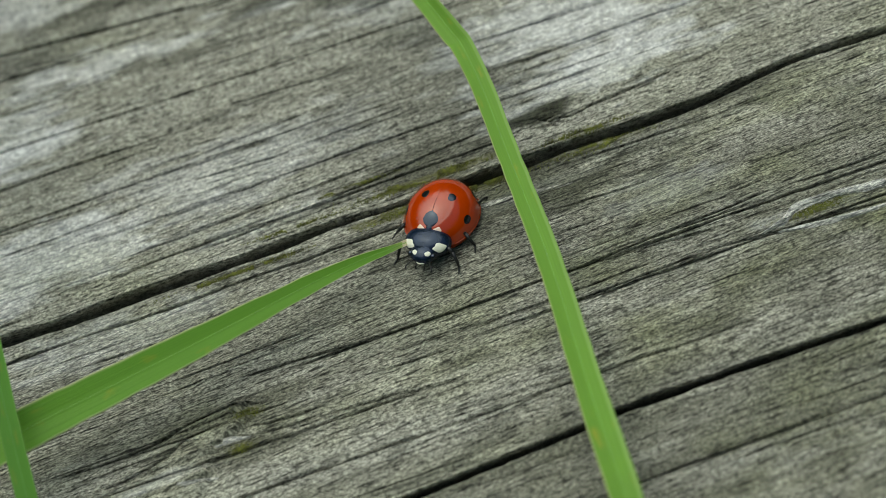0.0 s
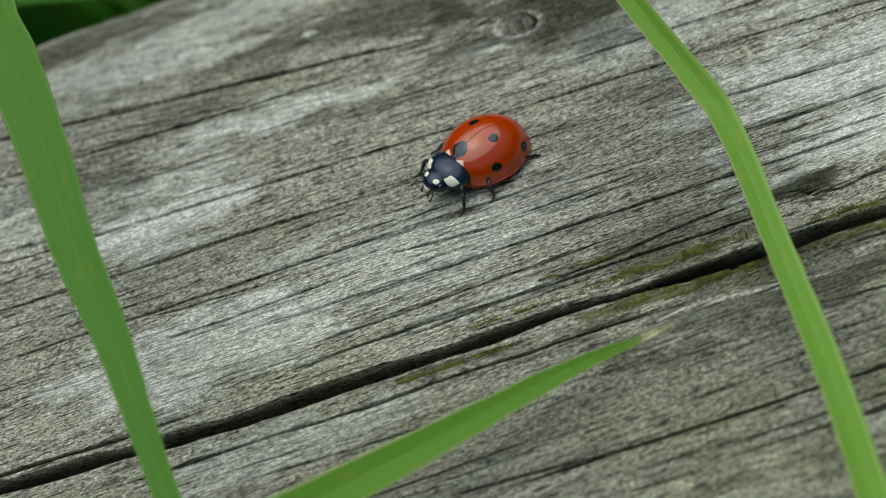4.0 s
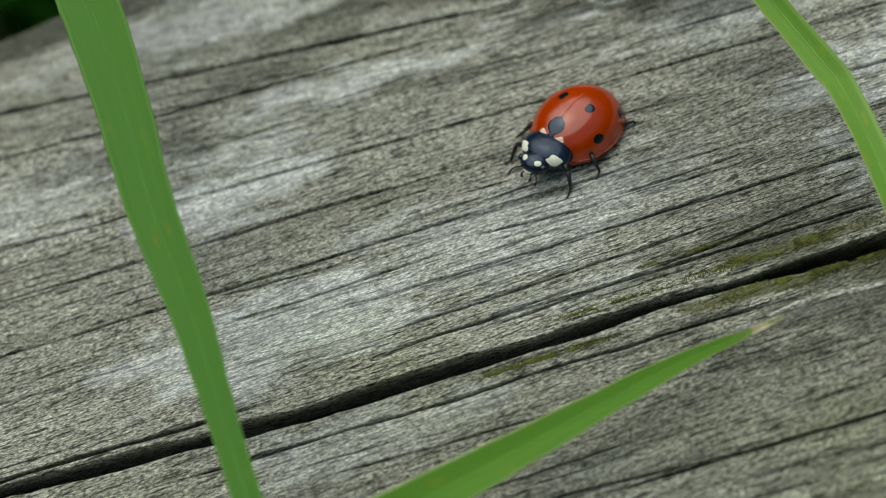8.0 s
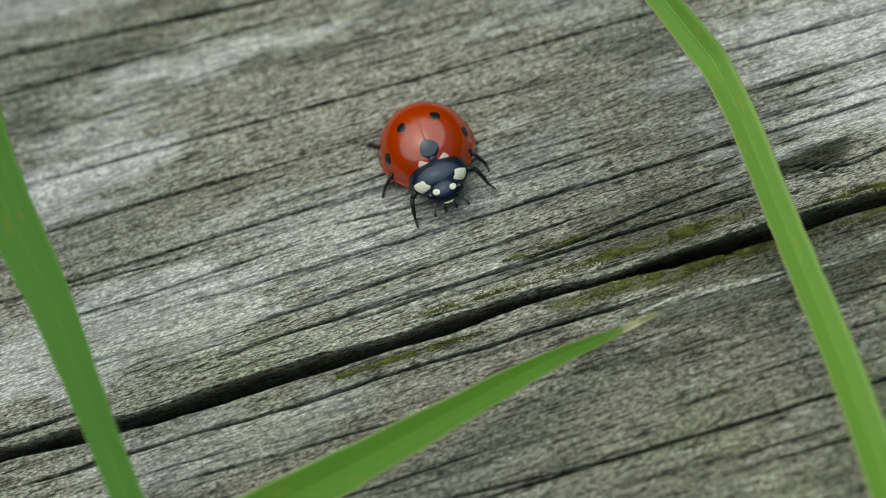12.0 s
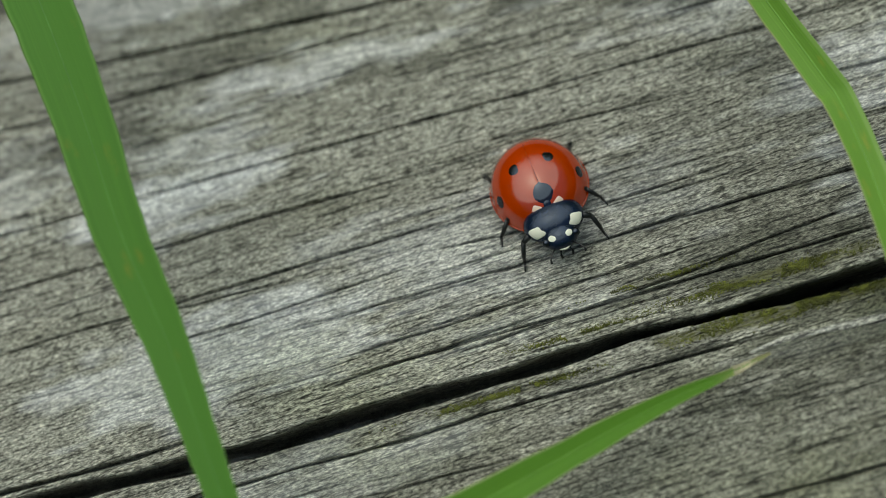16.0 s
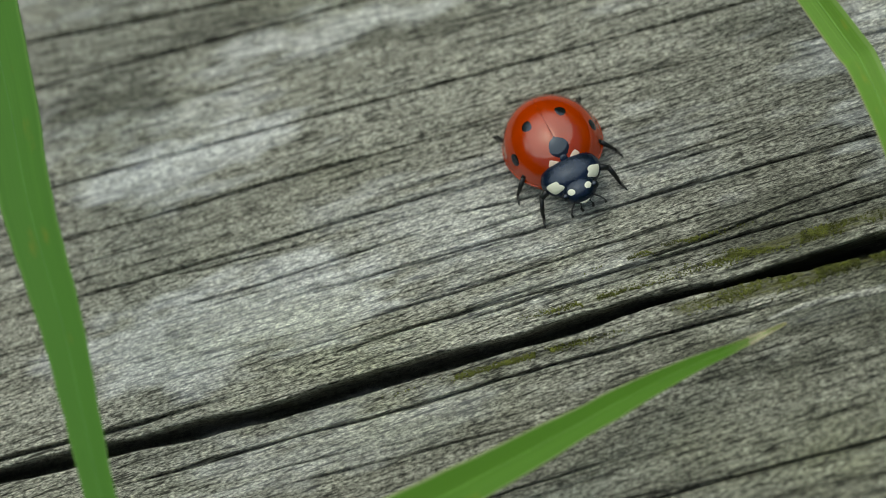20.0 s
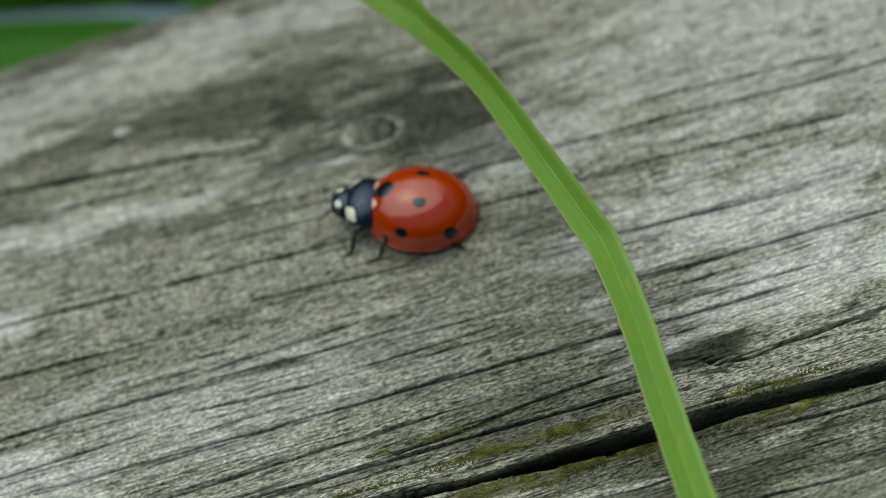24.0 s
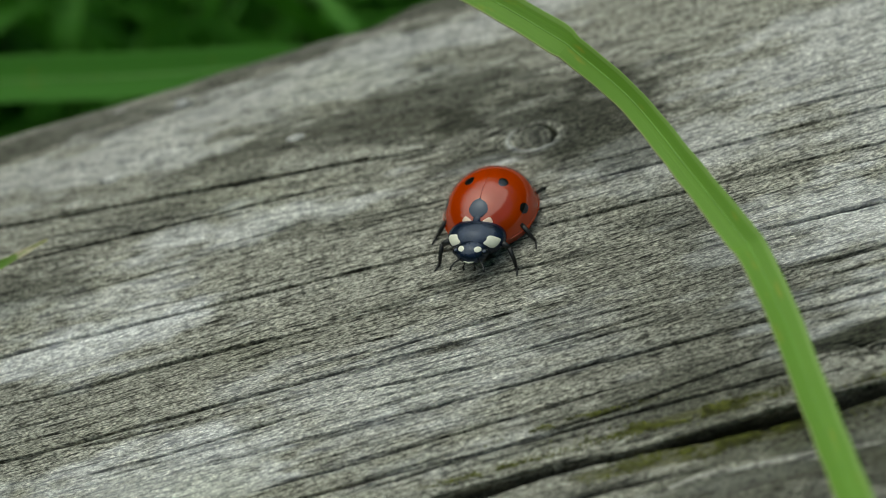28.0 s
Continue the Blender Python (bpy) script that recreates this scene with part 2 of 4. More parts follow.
M_WOOD = wood_material()
M_LEAF = leaf_material("grass_blade_green", (0.165, 0.365, 0.038), (0.46, 0.54, 0.24))
M_LEAF_A = leaf_material("arching_blade_green", (0.18, 0.37, 0.04), (0.44, 0.50, 0.20), strip=1.0)
# darker copy of the blade green, with shade put into the colour
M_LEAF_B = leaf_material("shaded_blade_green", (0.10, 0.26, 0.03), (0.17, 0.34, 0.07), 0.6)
M_RIB = plain("pale_green_rib", (0.17, 0.365, 0.04), rough=0.45, spread=0.2, scale=800)
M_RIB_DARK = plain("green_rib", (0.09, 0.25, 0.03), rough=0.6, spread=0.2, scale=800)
M_DRY = plain("dry_tip_cream", (0.60, 0.53, 0.34), rough=0.6, spread=0.25, scale=1500)
M_LEAF_FAR = leaf_material("meadow_grass_green", (0.055, 0.21, 0.014), (0.075, 0.25, 0.025), 0.65)
M_RED = plain("red_shell", (0.37, 0.032, 0.0006), rough=0.09, coat=0.0, spread=0.12, scale=700)
# black body; the blue in its base colour stands in for reflected sky
M_BLACK = plain("sky_tinted_black_chitin", (0.006, 0.011, 0.028), rough=0.22, coat=0.0, spread=0.5, scale=1600, bump=0.6)
M_LIMB = plain("black_limb", (0.010, 0.010, 0.011), rough=0.35, spread=0.4, scale=2500)
M_SPOT = plain("black_spot", (0.007, 0.006, 0.008), rough=0.09, coat=0.0, spread=0.3, scale=2500)
for glossy, level in ((M_RED, 0.8), (M_BLACK, 0.6), (M_SPOT, 0.8)):
    glossy.node_tree.nodes["Principled BSDF"].inputs["Specular IOR Level"].default_value = level
# bluish specular tints deepen the sky's blue in the reflections
M_BLACK.node_tree.nodes["Principled BSDF"].inputs["Specular Tint"].default_value = (0.66, 0.78, 1.0, 1)
M_SPOT.node_tree.nodes["Principled BSDF"].inputs["Specular Tint"].default_value = (0.62, 0.76, 1.0, 1)
M_CREAM = plain("cream_patch", (0.80, 0.79, 0.66), rough=0.4, spread=0.05, scale=2500)
M_BLUSH = plain("pale_pink_patch", (0.80, 0.60, 0.47), rough=0.4, spread=0.08, scale=2500)
M_MOSS = plain("yellow_green_moss", (0.12, 0.13, 0.022), rough=0.9, spread=0.8, scale=1500)
M_SOIL = plain("dark_soil", (0.035, 0.05, 0.018), rough=0.95, spread=0.5, scale=60)
M_TUBE = plain("blue_grey_plastic", (0.17, 0.25, 0.33), rough=0.5, spread=0.12, scale=120)

# ---------------------------------------------------------------- ground
g = bmesh.new()
bmesh.ops.create_grid(g, x_segments=40, y_segments=40, size=60.0)
for v in g.verts:
    v.co.z = -0.055
tagged(part("ground", g, M_SOIL), "dark soil under the grass round the beam", "ground", kind="structure")

# ---------------------------------------------------------------- the beam
KNOT = (-4.5, 7.0)
# two long splits: points along each
MAIN_SPLIT = [(-93.56, -13.48), (-42.62, -14.04), (-31.19, -14.55), (-25.99, -14.83), (-19.34, -14.6), (-13.51, -14.66), (-8.32, -14.5), (-4.16, -14.65), (0, -14.75),
              (5.2, -14.77), (7.8, -14.71), (11.44, -14.83), (17.36, -14.83), (23.6, -14.04), (30.15, -14.27), (93.56, -13.7)]
LOWER_SPLIT = [(-93.56, -36.51), (-31.19, -36.17), (-9.88, -35.49), (-4.16, -35.27), (1.35, -34.99), (4.68, -34.6), (12.27, -34.6), (21.83, -34.71), (93.56, -34.26)]
# lesser splits that lie along the grain: from x, y to x, y, width, depth
LESSER = [(-35.35, -16.4, -1.04, -16.35, 0.13, 0.7), (-22.35, -12.4, 6.24, -12.45, 0.11, 0.6), (-62.37, -13.3, -28.07, -13.4, 0.2, 1.1), (-57.18, 13.7, -9.36, 8.1, 0.17, 0.8),
          (-72.77, 9.6, -13.51, 7.2, 0.1, 0.5), (-62.37, 2.2, 9.36, 0.1, 0.1, 0.5), (-51.98, -5.7, -4.16, -5.5, 0.1, 0.5), (-2.08, -26.3, 35.35, -26.4, 0.11, 0.6),
          (-41.58, -28.1, -1.98, -28.8, 0.12, 0.6), (-14.55, -24.0, 41.58, -24.0, 0.11, 0.6), (-25.99, -8.9, 14.55, -9.1, 0.09, 0.45), (-5.2, 2.9, 35.35, 2.2, 0.09, 0.45),
          (2.08, -6.4, 31.19, -6.6, 0.09, 0.45), (-31.19, -31.6, 15.59, -31.7, 0.1, 0.55), (-20.79, -39.7, 31.19, -39.3, 0.12, 0.6), (-46.78, -1.8, -10.4, -2.4, 0.09, 0.45)]
# splits that curve: round the dark swirl above the long split, and where the torn fibres break off below it
CURVED = [[(6.6, -11.0), (7.7, -12.0), (8.8, -12.3), (10.4, -12.1), (13.2, -11.9), (16.6, -11.6)], [(5.4, -11.6), (6.6, -11.5), (7.9, -12.4), (9.4, -12.9)], [(5.8, -12.3), (7.0, -12.4), (8.4, -13.0)],
          [(-27.0, -26.2), (-23.0, -26.0), (-20.0, -25.5), (-17.5, -25.3), (-15.0, -25.6)], [(-26.5, -28.0), (-23.0, -27.5), (-20.5, -26.6), (-18.6, -26.2), (-17.3, -26.8)], [(-16.9, -26.9), (-14.5, -27.3), (-11.0, -27.3)]]
# fine checks that follow the grain: from x, y to x, y
CHECKS_NEAR = [(-16.4, -12.8, -8.5, -12.3), (-8.5, -12.3, 3.6, -11.1), (-8.7, -16.3, -2.3, -16.5), (6.2, -19.2, 11.6, -19.4), (5.0, -24.0, 17.7, -23.2), (6.7, -24.1, 14.6, -24.5),
               (4.9, -26.2, 13.8, -26.0), (13.8, -26.0, 24.5, -26.8), (20.1, -23.4, 25.9, -23.4), (7.3, -16.0, 18.0, -16.3), (-17.7, -27.6, -4.3, -28.7), (-16.9, -26.1, -13.9, -26.2),
               (-19.9, -21.9, -11.2, -21.6), (-16.3, -23.4, -2.9, -24.1), (-8.3, -26.3, -3.6, -26.6), (-16.6, -31.3, -12.1, -31.5), (-28.9, -26.0, -18.3, -26.5), (-26, -18.6, -15, -18.9),
               (-21.5, -11.3, -5.0, -10.7)]
CHECKS_FAR = [(-15.2, -5.0, -7.2, -4.5), (-15.5, -7.0, -10.0, -7.3), (-15.7, -8.2, -10.1, -8.1), (-8.1, -7.1, -1.3, -6.9), (-7.8, -9.0, -3.0, -8.8), (-29.1, -2.1, -20.4, -2.2),
              (-29.7, -6.0, -22.9, -6.2), (-29.7, -7.8, -17.7, -7.5), (-23.3, -9.1, -17.9, -8.8), (-16.8, -8.8, -11.6, -9.1), (-22.9, -12.6, -12.4, -12.0), (-28.7, 1.1, -24.9, 1.1),
              (-15.9, -4.0, -13.1, -4.1), (-12, -1.6, -3, -2.2), (2, -3.4, 14, -3.9), (6, 0.4, 18, -0.2), (9, 4.2, 24, 3.4), (4, -8.1, 13, -8.4)]


def scattered_checks():
    """Short drying checks all over the face, denser on the worn part beside the long split."""
    rng = np.random.RandomState(31)
    out = []
    for i in range(300):
        x0, y0 = rng.uniform(-50, 32), rng.uniform(-42, 6)
        length = 2.0 + 9.0 * rng.uniform() ** 2
        out.append((x0, y0, x0 + length, y0 + length * rng.uniform(-0.025, 0.03), rng.uniform(0.025, 0.055), rng.uniform(0.12, 0.35)))
    return out


CHECKS = [(*c, 0.06, 0.45) for c in CHECKS_NEAR + CHECKS_FAR] + scattered_checks()
# weathering and stains, with broad darker areas: centre, half length, half width, weight
PALE = [(-29, 0.7, 6, 1.8, 1.0), (-20, 6.2, 6.5, 1.2, 0.75), (-28.5, 14.2, 8, 1.9, 0.6), (-18, 16.0, 10, 2.2, 0.6), (-28.3, 3.3, 4, 0.9, 0.6), (-26, -9.4, 9, 2.4, 0.85), (-29.9, -11.5, 1.6, 1.6, 0.7),
        (12.3, -8.8, 7.0, 2.3, 1.0), (11.5, -4.6, 7.5, 3.4, 0.85), (2.2, 3.3, 6, 1.6, 0.6), (3.0, -17.3, 5.2, 0.5, 0.4), (20.3, -25.4, 4.2, 0.4, 0.6), (-15, -8.0, 9, 3.4, 0.45), (20.8, 5.6, 14, 6.7, 0.6),
        (13, -20.5, 3.5, 1.4, 0.45), (-7.3, 6.1, 1.7, 0.36, 1.0), (-39, 4.0, 6, 2.2, 0.5), (-7, 17.5, 8, 1.8, 0.7), (-24, -17.2, 8, 1.6, 0.5), (-23.5, -28.7, 3.0, 0.45, 0.5)]
DARK = [(-26.4, 8.6, 4.5, 1.0, 0.6), (-34, 5.6, 5, 1.5, 0.7), (-15.6, 4.6, 3.4, 1.2, 0.5), (-12, 11.7, 8.5, 1.9, 0.85), (-20.0, 11.3, 5, 0.7, 0.6), (-2.6, 8.2, 6.5, 3.2, 1.15), (-1.0, 4.4, 5, 1.6, 0.85),
        (-34, 18.6, 16, 1.8, 0.95), (-8, 23, 25, 3, 0.9), (6.4, -11.5, 2.6, 0.8, 1.35), (1.5, -1.0, 2.8, 1.3, 0.6), (0, -12.2, 6.5, 1.7, 0.9), (4, -17.6, 10, 2.2, 0.9), (12, -15.8, 10, 1.3, 0.6),
        (-1.5, -7.6, 7, 4.4, 0.5), (0, -20.8, 27, 6, 0.42), (20, -26, 14, 8, 0.6), (12, -38, 24, 6, 0.6), (-20, -25.6, 6, 1.5, 0.65), (-16.8, -28.4, 3, 1.1, 0.7)]
MOSS = [(-1.8, -13.35, 4.4, 0.3, 0.9), (-0.5, -15.4, 5.2, 0.36, 1), (9.5, -14.0, 2.8, 0.25, 0.5), (9.9, -15.5, 3.0, 0.25, 0.5), (-10.5, -13.6, 3.5, 0.14, 0.3), (-14.55, -15.6, 4.16, 0.14, 0.4), (20.4, -25.6, 2.2, 0.3, 0.6),
        (-16.63, -26.0, 0.8, 0.3, 0.6), (-17.6, -28.3, 0.8, 0.3, 0.5), (-6.5, -11.9, 3.0, 0.14, 0.3)]


def spot_mask(x, y, spots, k):
    total = np.zeros_like(x)
    wob = 0.55 * vnoise(x / 3.0, y / 0.8, k) + 0.35 * vnoise(x / 1.1, y / 0.35, k + 1)
    for cx, cy, rx, ry, w in spots:
        d = np.sqrt(((x - cx) / rx) ** 2 + ((y - cy) / ry) ** 2) + wob
        total = np.maximum(total, w * np.clip((1.3 - d) * 1.7, 0, 1))
    return np.clip(total, 0, 2)


def knot_radius(x, y):
    return np.hypot((x - KNOT[0]) / 1.15, (y - KNOT[1]) / 0.82) + 0.10 * vnoise(x / 0.7, y / 0.5, 7)


def beam_height(x, y):
    """Relief of the top face, and the fibre coordinate across the grain."""
    kx, ky = x - KNOT[0], y - KNOT[1]
    bend = 0.85 * np.tanh(ky / 0.8) * np.exp(-(kx / 2.8) ** 2 - (ky / 2.0) ** 2)
    yg = y - bend + 0.3 * vnoise(x / 45.0, y / 18.0, 2)
    # the fibres fan out towards the far end of the knot's wake
    yg = yg + 0.12 * np.minimum(x + 9, 0) * np.clip(y / 9.0, 0, 1)
    h = 0.022 * vnoise(x / 22.0, yg / 0.8, 0) + 0.016 * vnoise(x / 8.0, yg / 0.26, 1) + 0.09 * vnoise(x / 18.0, y / 5.0, 5)
    worn = 1 - 0.85 * np.clip((y - 8.0) / 4.0, 0, 1)
    for k, (ly, lx, depth) in enumerate(((0.9, 13.0, 0.09), (0.5, 8.0, 0.07))):
        n = vnoise(x / lx + 7.7 * k, yg / ly, 4 + k)
        m = np.clip(vnoise(x / 9.0, yg / 0.7, 6 + k) * 2.2 + 0.1, 0, 1)
        h -= worn * depth * m * np.exp(-(n / 0.05) ** 2)
    # the knot: rings round a raised core with a broken rim
    r = knot_radius(x, y)
    near = np.exp(-(r / 1.3) ** 4)
    h += near * (0.05 + 0.03 * np.sin(r * 17.0) + 0.10 * vnoise(x / 0.25, y / 0.18, 1)) - 0.4 * np.clip(0.35 + 0.9 * (x - KNOT[0]), 0.15, 1) * np.exp(-((r - 0.98) / 0.09) ** 2) + 0.12 * np.exp(-((r - 1.28) / 0.16) ** 2)
    # torn fibres: the ends of the upper layer stand over the break
    lip = -16.9 - 0.72 * np.clip(-25.4 - y, 0, None) - 3.0 * np.clip(y + 25.4, 0, None) + 0.8 * vnoise(x * 0 + 3, y / 0.45, 2) + 0.5 * vnoise(x * 0 + 8, y / 0.16, 3)
    band = np.clip((y + 31.0) / 1.5, 0, 1) * np.clip((-24.2 - y) / 1.2, 0, 1)
    h += band * np.where(x < lip, 0.5 * np.exp((x - lip) / 4.5) * (0.9 + 0.9 * vnoise(x / 7.0, y / 0.4, 5)), -0.12 * np.exp((lip - x) / 1.2))
    cut = np.zeros_like(x)
    for pts, width, depth in ((MAIN_SPLIT, 0.66, 6.0), (LOWER_SPLIT, 0.40, 4.0)):
        P = np.array(pts, float)
        row = np.full_like(x, P[0, 1])
        yc = np.interp(x, P[:, 0], P[:, 1]) + 0.06 * vnoise(x / 4.0, row, 2) + 0.03 * vnoise(x / 0.8, row, 3)
        ends = np.clip(np.minimum(x - P[0, 0], P[-1, 0] - x) / 5.0, 0, 1)
        w = width * (0.35 + 0.65 * ends) * (1 + 0.25 * vnoise(x / 3.7, row + 3, 4) + 0.12 * vnoise(x / 1.1, row + 5, 5))
        if width > 0.5:
            w = w * np.interp(x, (-40, -26, -12, -7, -4, -1, 5, 12, 25), (0.9, 1.15, 1.1, 0.6, 0.5, 1.0, 1.25, 1.1, 0.7))
        d = np.abs(y - yc) / (w / 2)
        cut += depth * ends * np.clip(1.25 - d, 0, 1) ** 0.8
        h += 0.08 * ends * np.exp(-((d - 1.8) / 0.7) ** 2)
    for pts in CURVED:
        P = np.array(pts, float)
        here = (x > P[0, 0]) & (x < P[-1, 0]) & (y > P[:, 1].min() - 0.4) & (y < P[:, 1].max() + 0.4)
        u, v = x[here], y[here]
        ends = np.clip(np.minimum(u - P[0, 0], P[-1, 0] - u) / 1.5, 0, 1)
        c = spline(pts, 8)
        yc = np.interp(u, c[:, 0], c[:, 1]) + 0.03 * vnoise(u / 0.7, u * 0 + P[0, 1], 3)
        cut[here] += 0.5 * ends * np.clip(1.3 - np.abs(v - yc) / (0.075 * (0.4 + 0.6 * ends)), 0, 1)
    for i, (x0, y0, x1, y1, width, depth) in enumerate(LESSER + CHECKS):
        pad = 1.0 if i >= len(LESSER) else 0.0
        here = (x > x0 - pad) & (x < x1 + pad) & (y > min(y0, y1) - 0.35) & (y < max(y0, y1) + 0.35)
        u, v = x[here], y[here]
        ends = np.clip(np.minimum(u - x0 + pad, x1 + pad - u) / (2.5 if pad else 5.0), 0, 1)
        yc = y0 + (y1 - y0) * (u - x0) / (x1 - x0) + 0.035 * vnoise(u / 1.3, u * 0 + i * 3.3, 3) + 0.07 * vnoise(u / 5.0, u * 0 + i * 1.7, 5)
        w = (0.7 if pad == 0 else 1.0) * width * (0.4 + 0.6 * ends) * (1 + 0.4 * vnoise(u / 2.1, u * 0 + i * 2.1, 6))
        cut[here] += depth * ends * np.clip(1.3 - np.abs(v - yc) / w, 0, 1)
    return h, yg, cut


def build_beam():
    xs = np.concatenate([np.linspace(-400, -56, 40), np.arange(-55, -8, 0.3), np.arange(-8, -2, 0.08), np.arange(-2, 40, 0.3), np.linspace(41, 400, 40)])
    s_top = np.concatenate([np.linspace(-74, -43, 40), np.arange(-42.9, -27, 0.09), np.arange(-27, 14, 0.055), np.arange(14, 26.0, 0.1)])
    X, S = np.meshgrid(xs, s_top, indexing="ij")
    h, yg, cut = beam_height(X, S)
    # the far edge is worn round
    edge = 22.2 - 0.085 * np.clip(-8 - X, 0, 30) + 0.8 * vnoise(X / 9.0, X * 0 + 3, 5) + 0.5 * vnoise(X / 3.0, X * 0 + 9, 6)
    over = np.clip(S - (edge - 8.0), 0, None)
    Z = h - 0.032 * over ** 2 - np.clip(S - edge, 0, None) ** 1.5 * 1.6
    # the splits run down aslant
    Z = Z - cut
    Y = S - 0.25 * np.clip(S - edge, 0, None) + 0.46 * cut
    top = np.stack([X, Y, Z], -1)
    far = []
    for dz in (6, 14, 26, 40, 56):
        p = top[:, -1].copy()
        p[:, 1] += 0.6 + 0.5 * vnoise(xs / 6.0, xs * 0 + dz, 3)
        p[:, 2] = p[:, 2] - dz
        far.append(p)
    near = []
    for dz in (56, 30, 12, 4):
        p = top[:, 0].copy()
        p[:, 1] -= 1.2
        p[:, 2] -= dz
        near.append(p)
    P = np.concatenate([np.stack(near, 1), top, np.stack(far, 1)], 1)
    data = grid_mesh("timber_beam", P)
    x, y = P[..., 0].ravel(), P[..., 1].ravel()
    _, yg_all, _ = beam_height(x, np.concatenate([top[:, :1, 1].repeat(4, 1), S, top[:, -1:, 1].repeat(5, 1)], 1).ravel())
    z = P[..., 2].ravel()
    g3 = np.stack([x, yg_all, np.minimum(z + 0.3, 0)], -1) * MM
    a = data.attributes.new("grain", "FLOAT_VECTOR", "POINT")
    a.data.foreach_set("vector", g3.astype(np.float32).ravel())
    for name, spots, k in (("pale", PALE, 0), ("dark", DARK, 2), ("moss", MOSS, 4)):
        a = data.attributes.new(name, "FLOAT", "POINT")
        mask = spot_mask(x, y, spots, k)
        kr, ka = knot_radius(x, y), np.arctan2(y - KNOT[1], x - KNOT[0])
        if name == "pale":
            mask = np.maximum(mask * np.clip((kr - 1.4) / 0.6, 0, 1), np.exp(-((kr - 1.30) / 0.15) ** 2) * np.clip(0.45 - 0.75 * np.sin(ka + 0.5), 0, 1))
            mask = np.where(kr < 0.9, 0.1, mask)
        if name == "dark":
            mask = mask * 0.78
            mask = np.maximum(mask * np.clip((kr - 1.1) / 0.4, 0.2, 1), 1.9 * np.exp(-((kr - 0.97) / 0.12) ** 2) * np.clip(0.25 + 0.85 * np.cos(ka - 0.4), 0, 1))
            mask = np.maximum(mask, np.where(kr < 0.95, 0.75, 0.75 * np.exp(-((kr - 1.75) / 0.45) ** 2) * np.clip(0.5 + 0.6 * np.cos(ka - 0.2), 0, 1)))
        a.data.foreach_set("value", np.clip(mask, 0, 2 if name == "dark" else 1).astype(np.float32))
    al = (0.45 + 0.55 * np.clip((x + 6) / 10, 0, 1)) * np.clip((-y - 9) / 9.0, 0, 1) * np.clip(0.6 + 0.6 * vnoise(x / 9.0, y / 4.0, 1), 0, 1) + 0.25 * np.clip(vnoise(x / 7.0, y / 2.5, 2), 0, 1)
    a = data.attributes.new("algae", "FLOAT", "POINT")
    a.data.foreach_set("value", np.clip(al, 0, 1).astype(np.float32))
    ob = part("timber_beam", data, M_WOOD)
    return tagged(ob, "weathered grey wooden beam with long drying cracks and a knot", "wooden beam")


beam = build_beam()



def sliver(points, widths, lift, label, pale=0.5):
    """A torn fibre that stands a little proud of the face, pointed at both ends."""
    c = spline([(x, y, z) for x, y, z in points], 8)
    w = np.interp(np.linspace(0, 1, len(c)), np.linspace(0, 1, len(widths)), widths)
    us = np.linspace(-1, 1, 9)
    P = np.zeros((len(c), 9, 3))
    for j, u in enumerate(us):
        P[:, j] = c
        P[:, j, 1] += u * w / 2 * (1 + 0.25 * vnoise(c[:, 0] / 0.7, c[:, 0] * 0 + j, 2))
        P[:, j, 2] += lift * (1 - u * u) * (0.7 + 0.3 * vnoise(c[:, 0] / 0.9, c[:, 0] * 0 + u, 4)) - 0.12
    data = grid_mesh("torn_fibre", P)
    co = P.reshape(-1, 3) * MM
    at = data.attributes.new("grain", "FLOAT_VECTOR", "POINT")
    at.data.foreach_set("vector", co.astype(np.float32).ravel())
    at = data.attributes.new("pale", "FLOAT", "POINT")
    at.data.foreach_set("value", np.full(len(co), pale, np.float32))
    return part("torn_fibre", data, M_WOOD, beam, label)


sliver([(16.84, -26.06, 0), (18.3, -25.72, 0.05), (19.54, -25.1, 0.1), (22.04, -25.16, 0.1), (24.74, -25.5, 0.05), (28.07, -25.72, 0)], [0.1, 0.5, 0.6, 0.5, 0.7, 0.2], 0.45, "pale torn fibre standing proud of the wood")
sliver([(17.67, -26.4, 0), (19.54, -26.68, 0.05), (22.45, -27.01, 0.05), (25.99, -27.07, 0)], [0.1, 0.35, 0.4, 0.1], 0.3, "pale torn fibre standing proud of the wood")
sliver([(-27.55, -28.76, 0), (-23.81, -29.04, 0.05), (-21.42, -29.32, 0.1), (-19.34, -29.77, 0)], [0.15, 0.6, 0.7, 0.2], 0.4, "pale torn fibre standing proud of the wood")
sliver([(-19.75, -27.63, 0), (-18.4, -27.41, 0.05), (-16.84, -27.74, 0)], [0.15, 0.6, 0.2], 0.3, "pale torn fibre standing proud of the wood")
sliver([(-4.68, -17.13, 0), (-1.04, -16.85, 0.05), (3.12, -17.19, 0.1), (7.28, -17.52, 0)], [0.2, 0.5, 0.6, 0.2], 0.22, "grey torn fibre standing proud of the wood", 0.15)


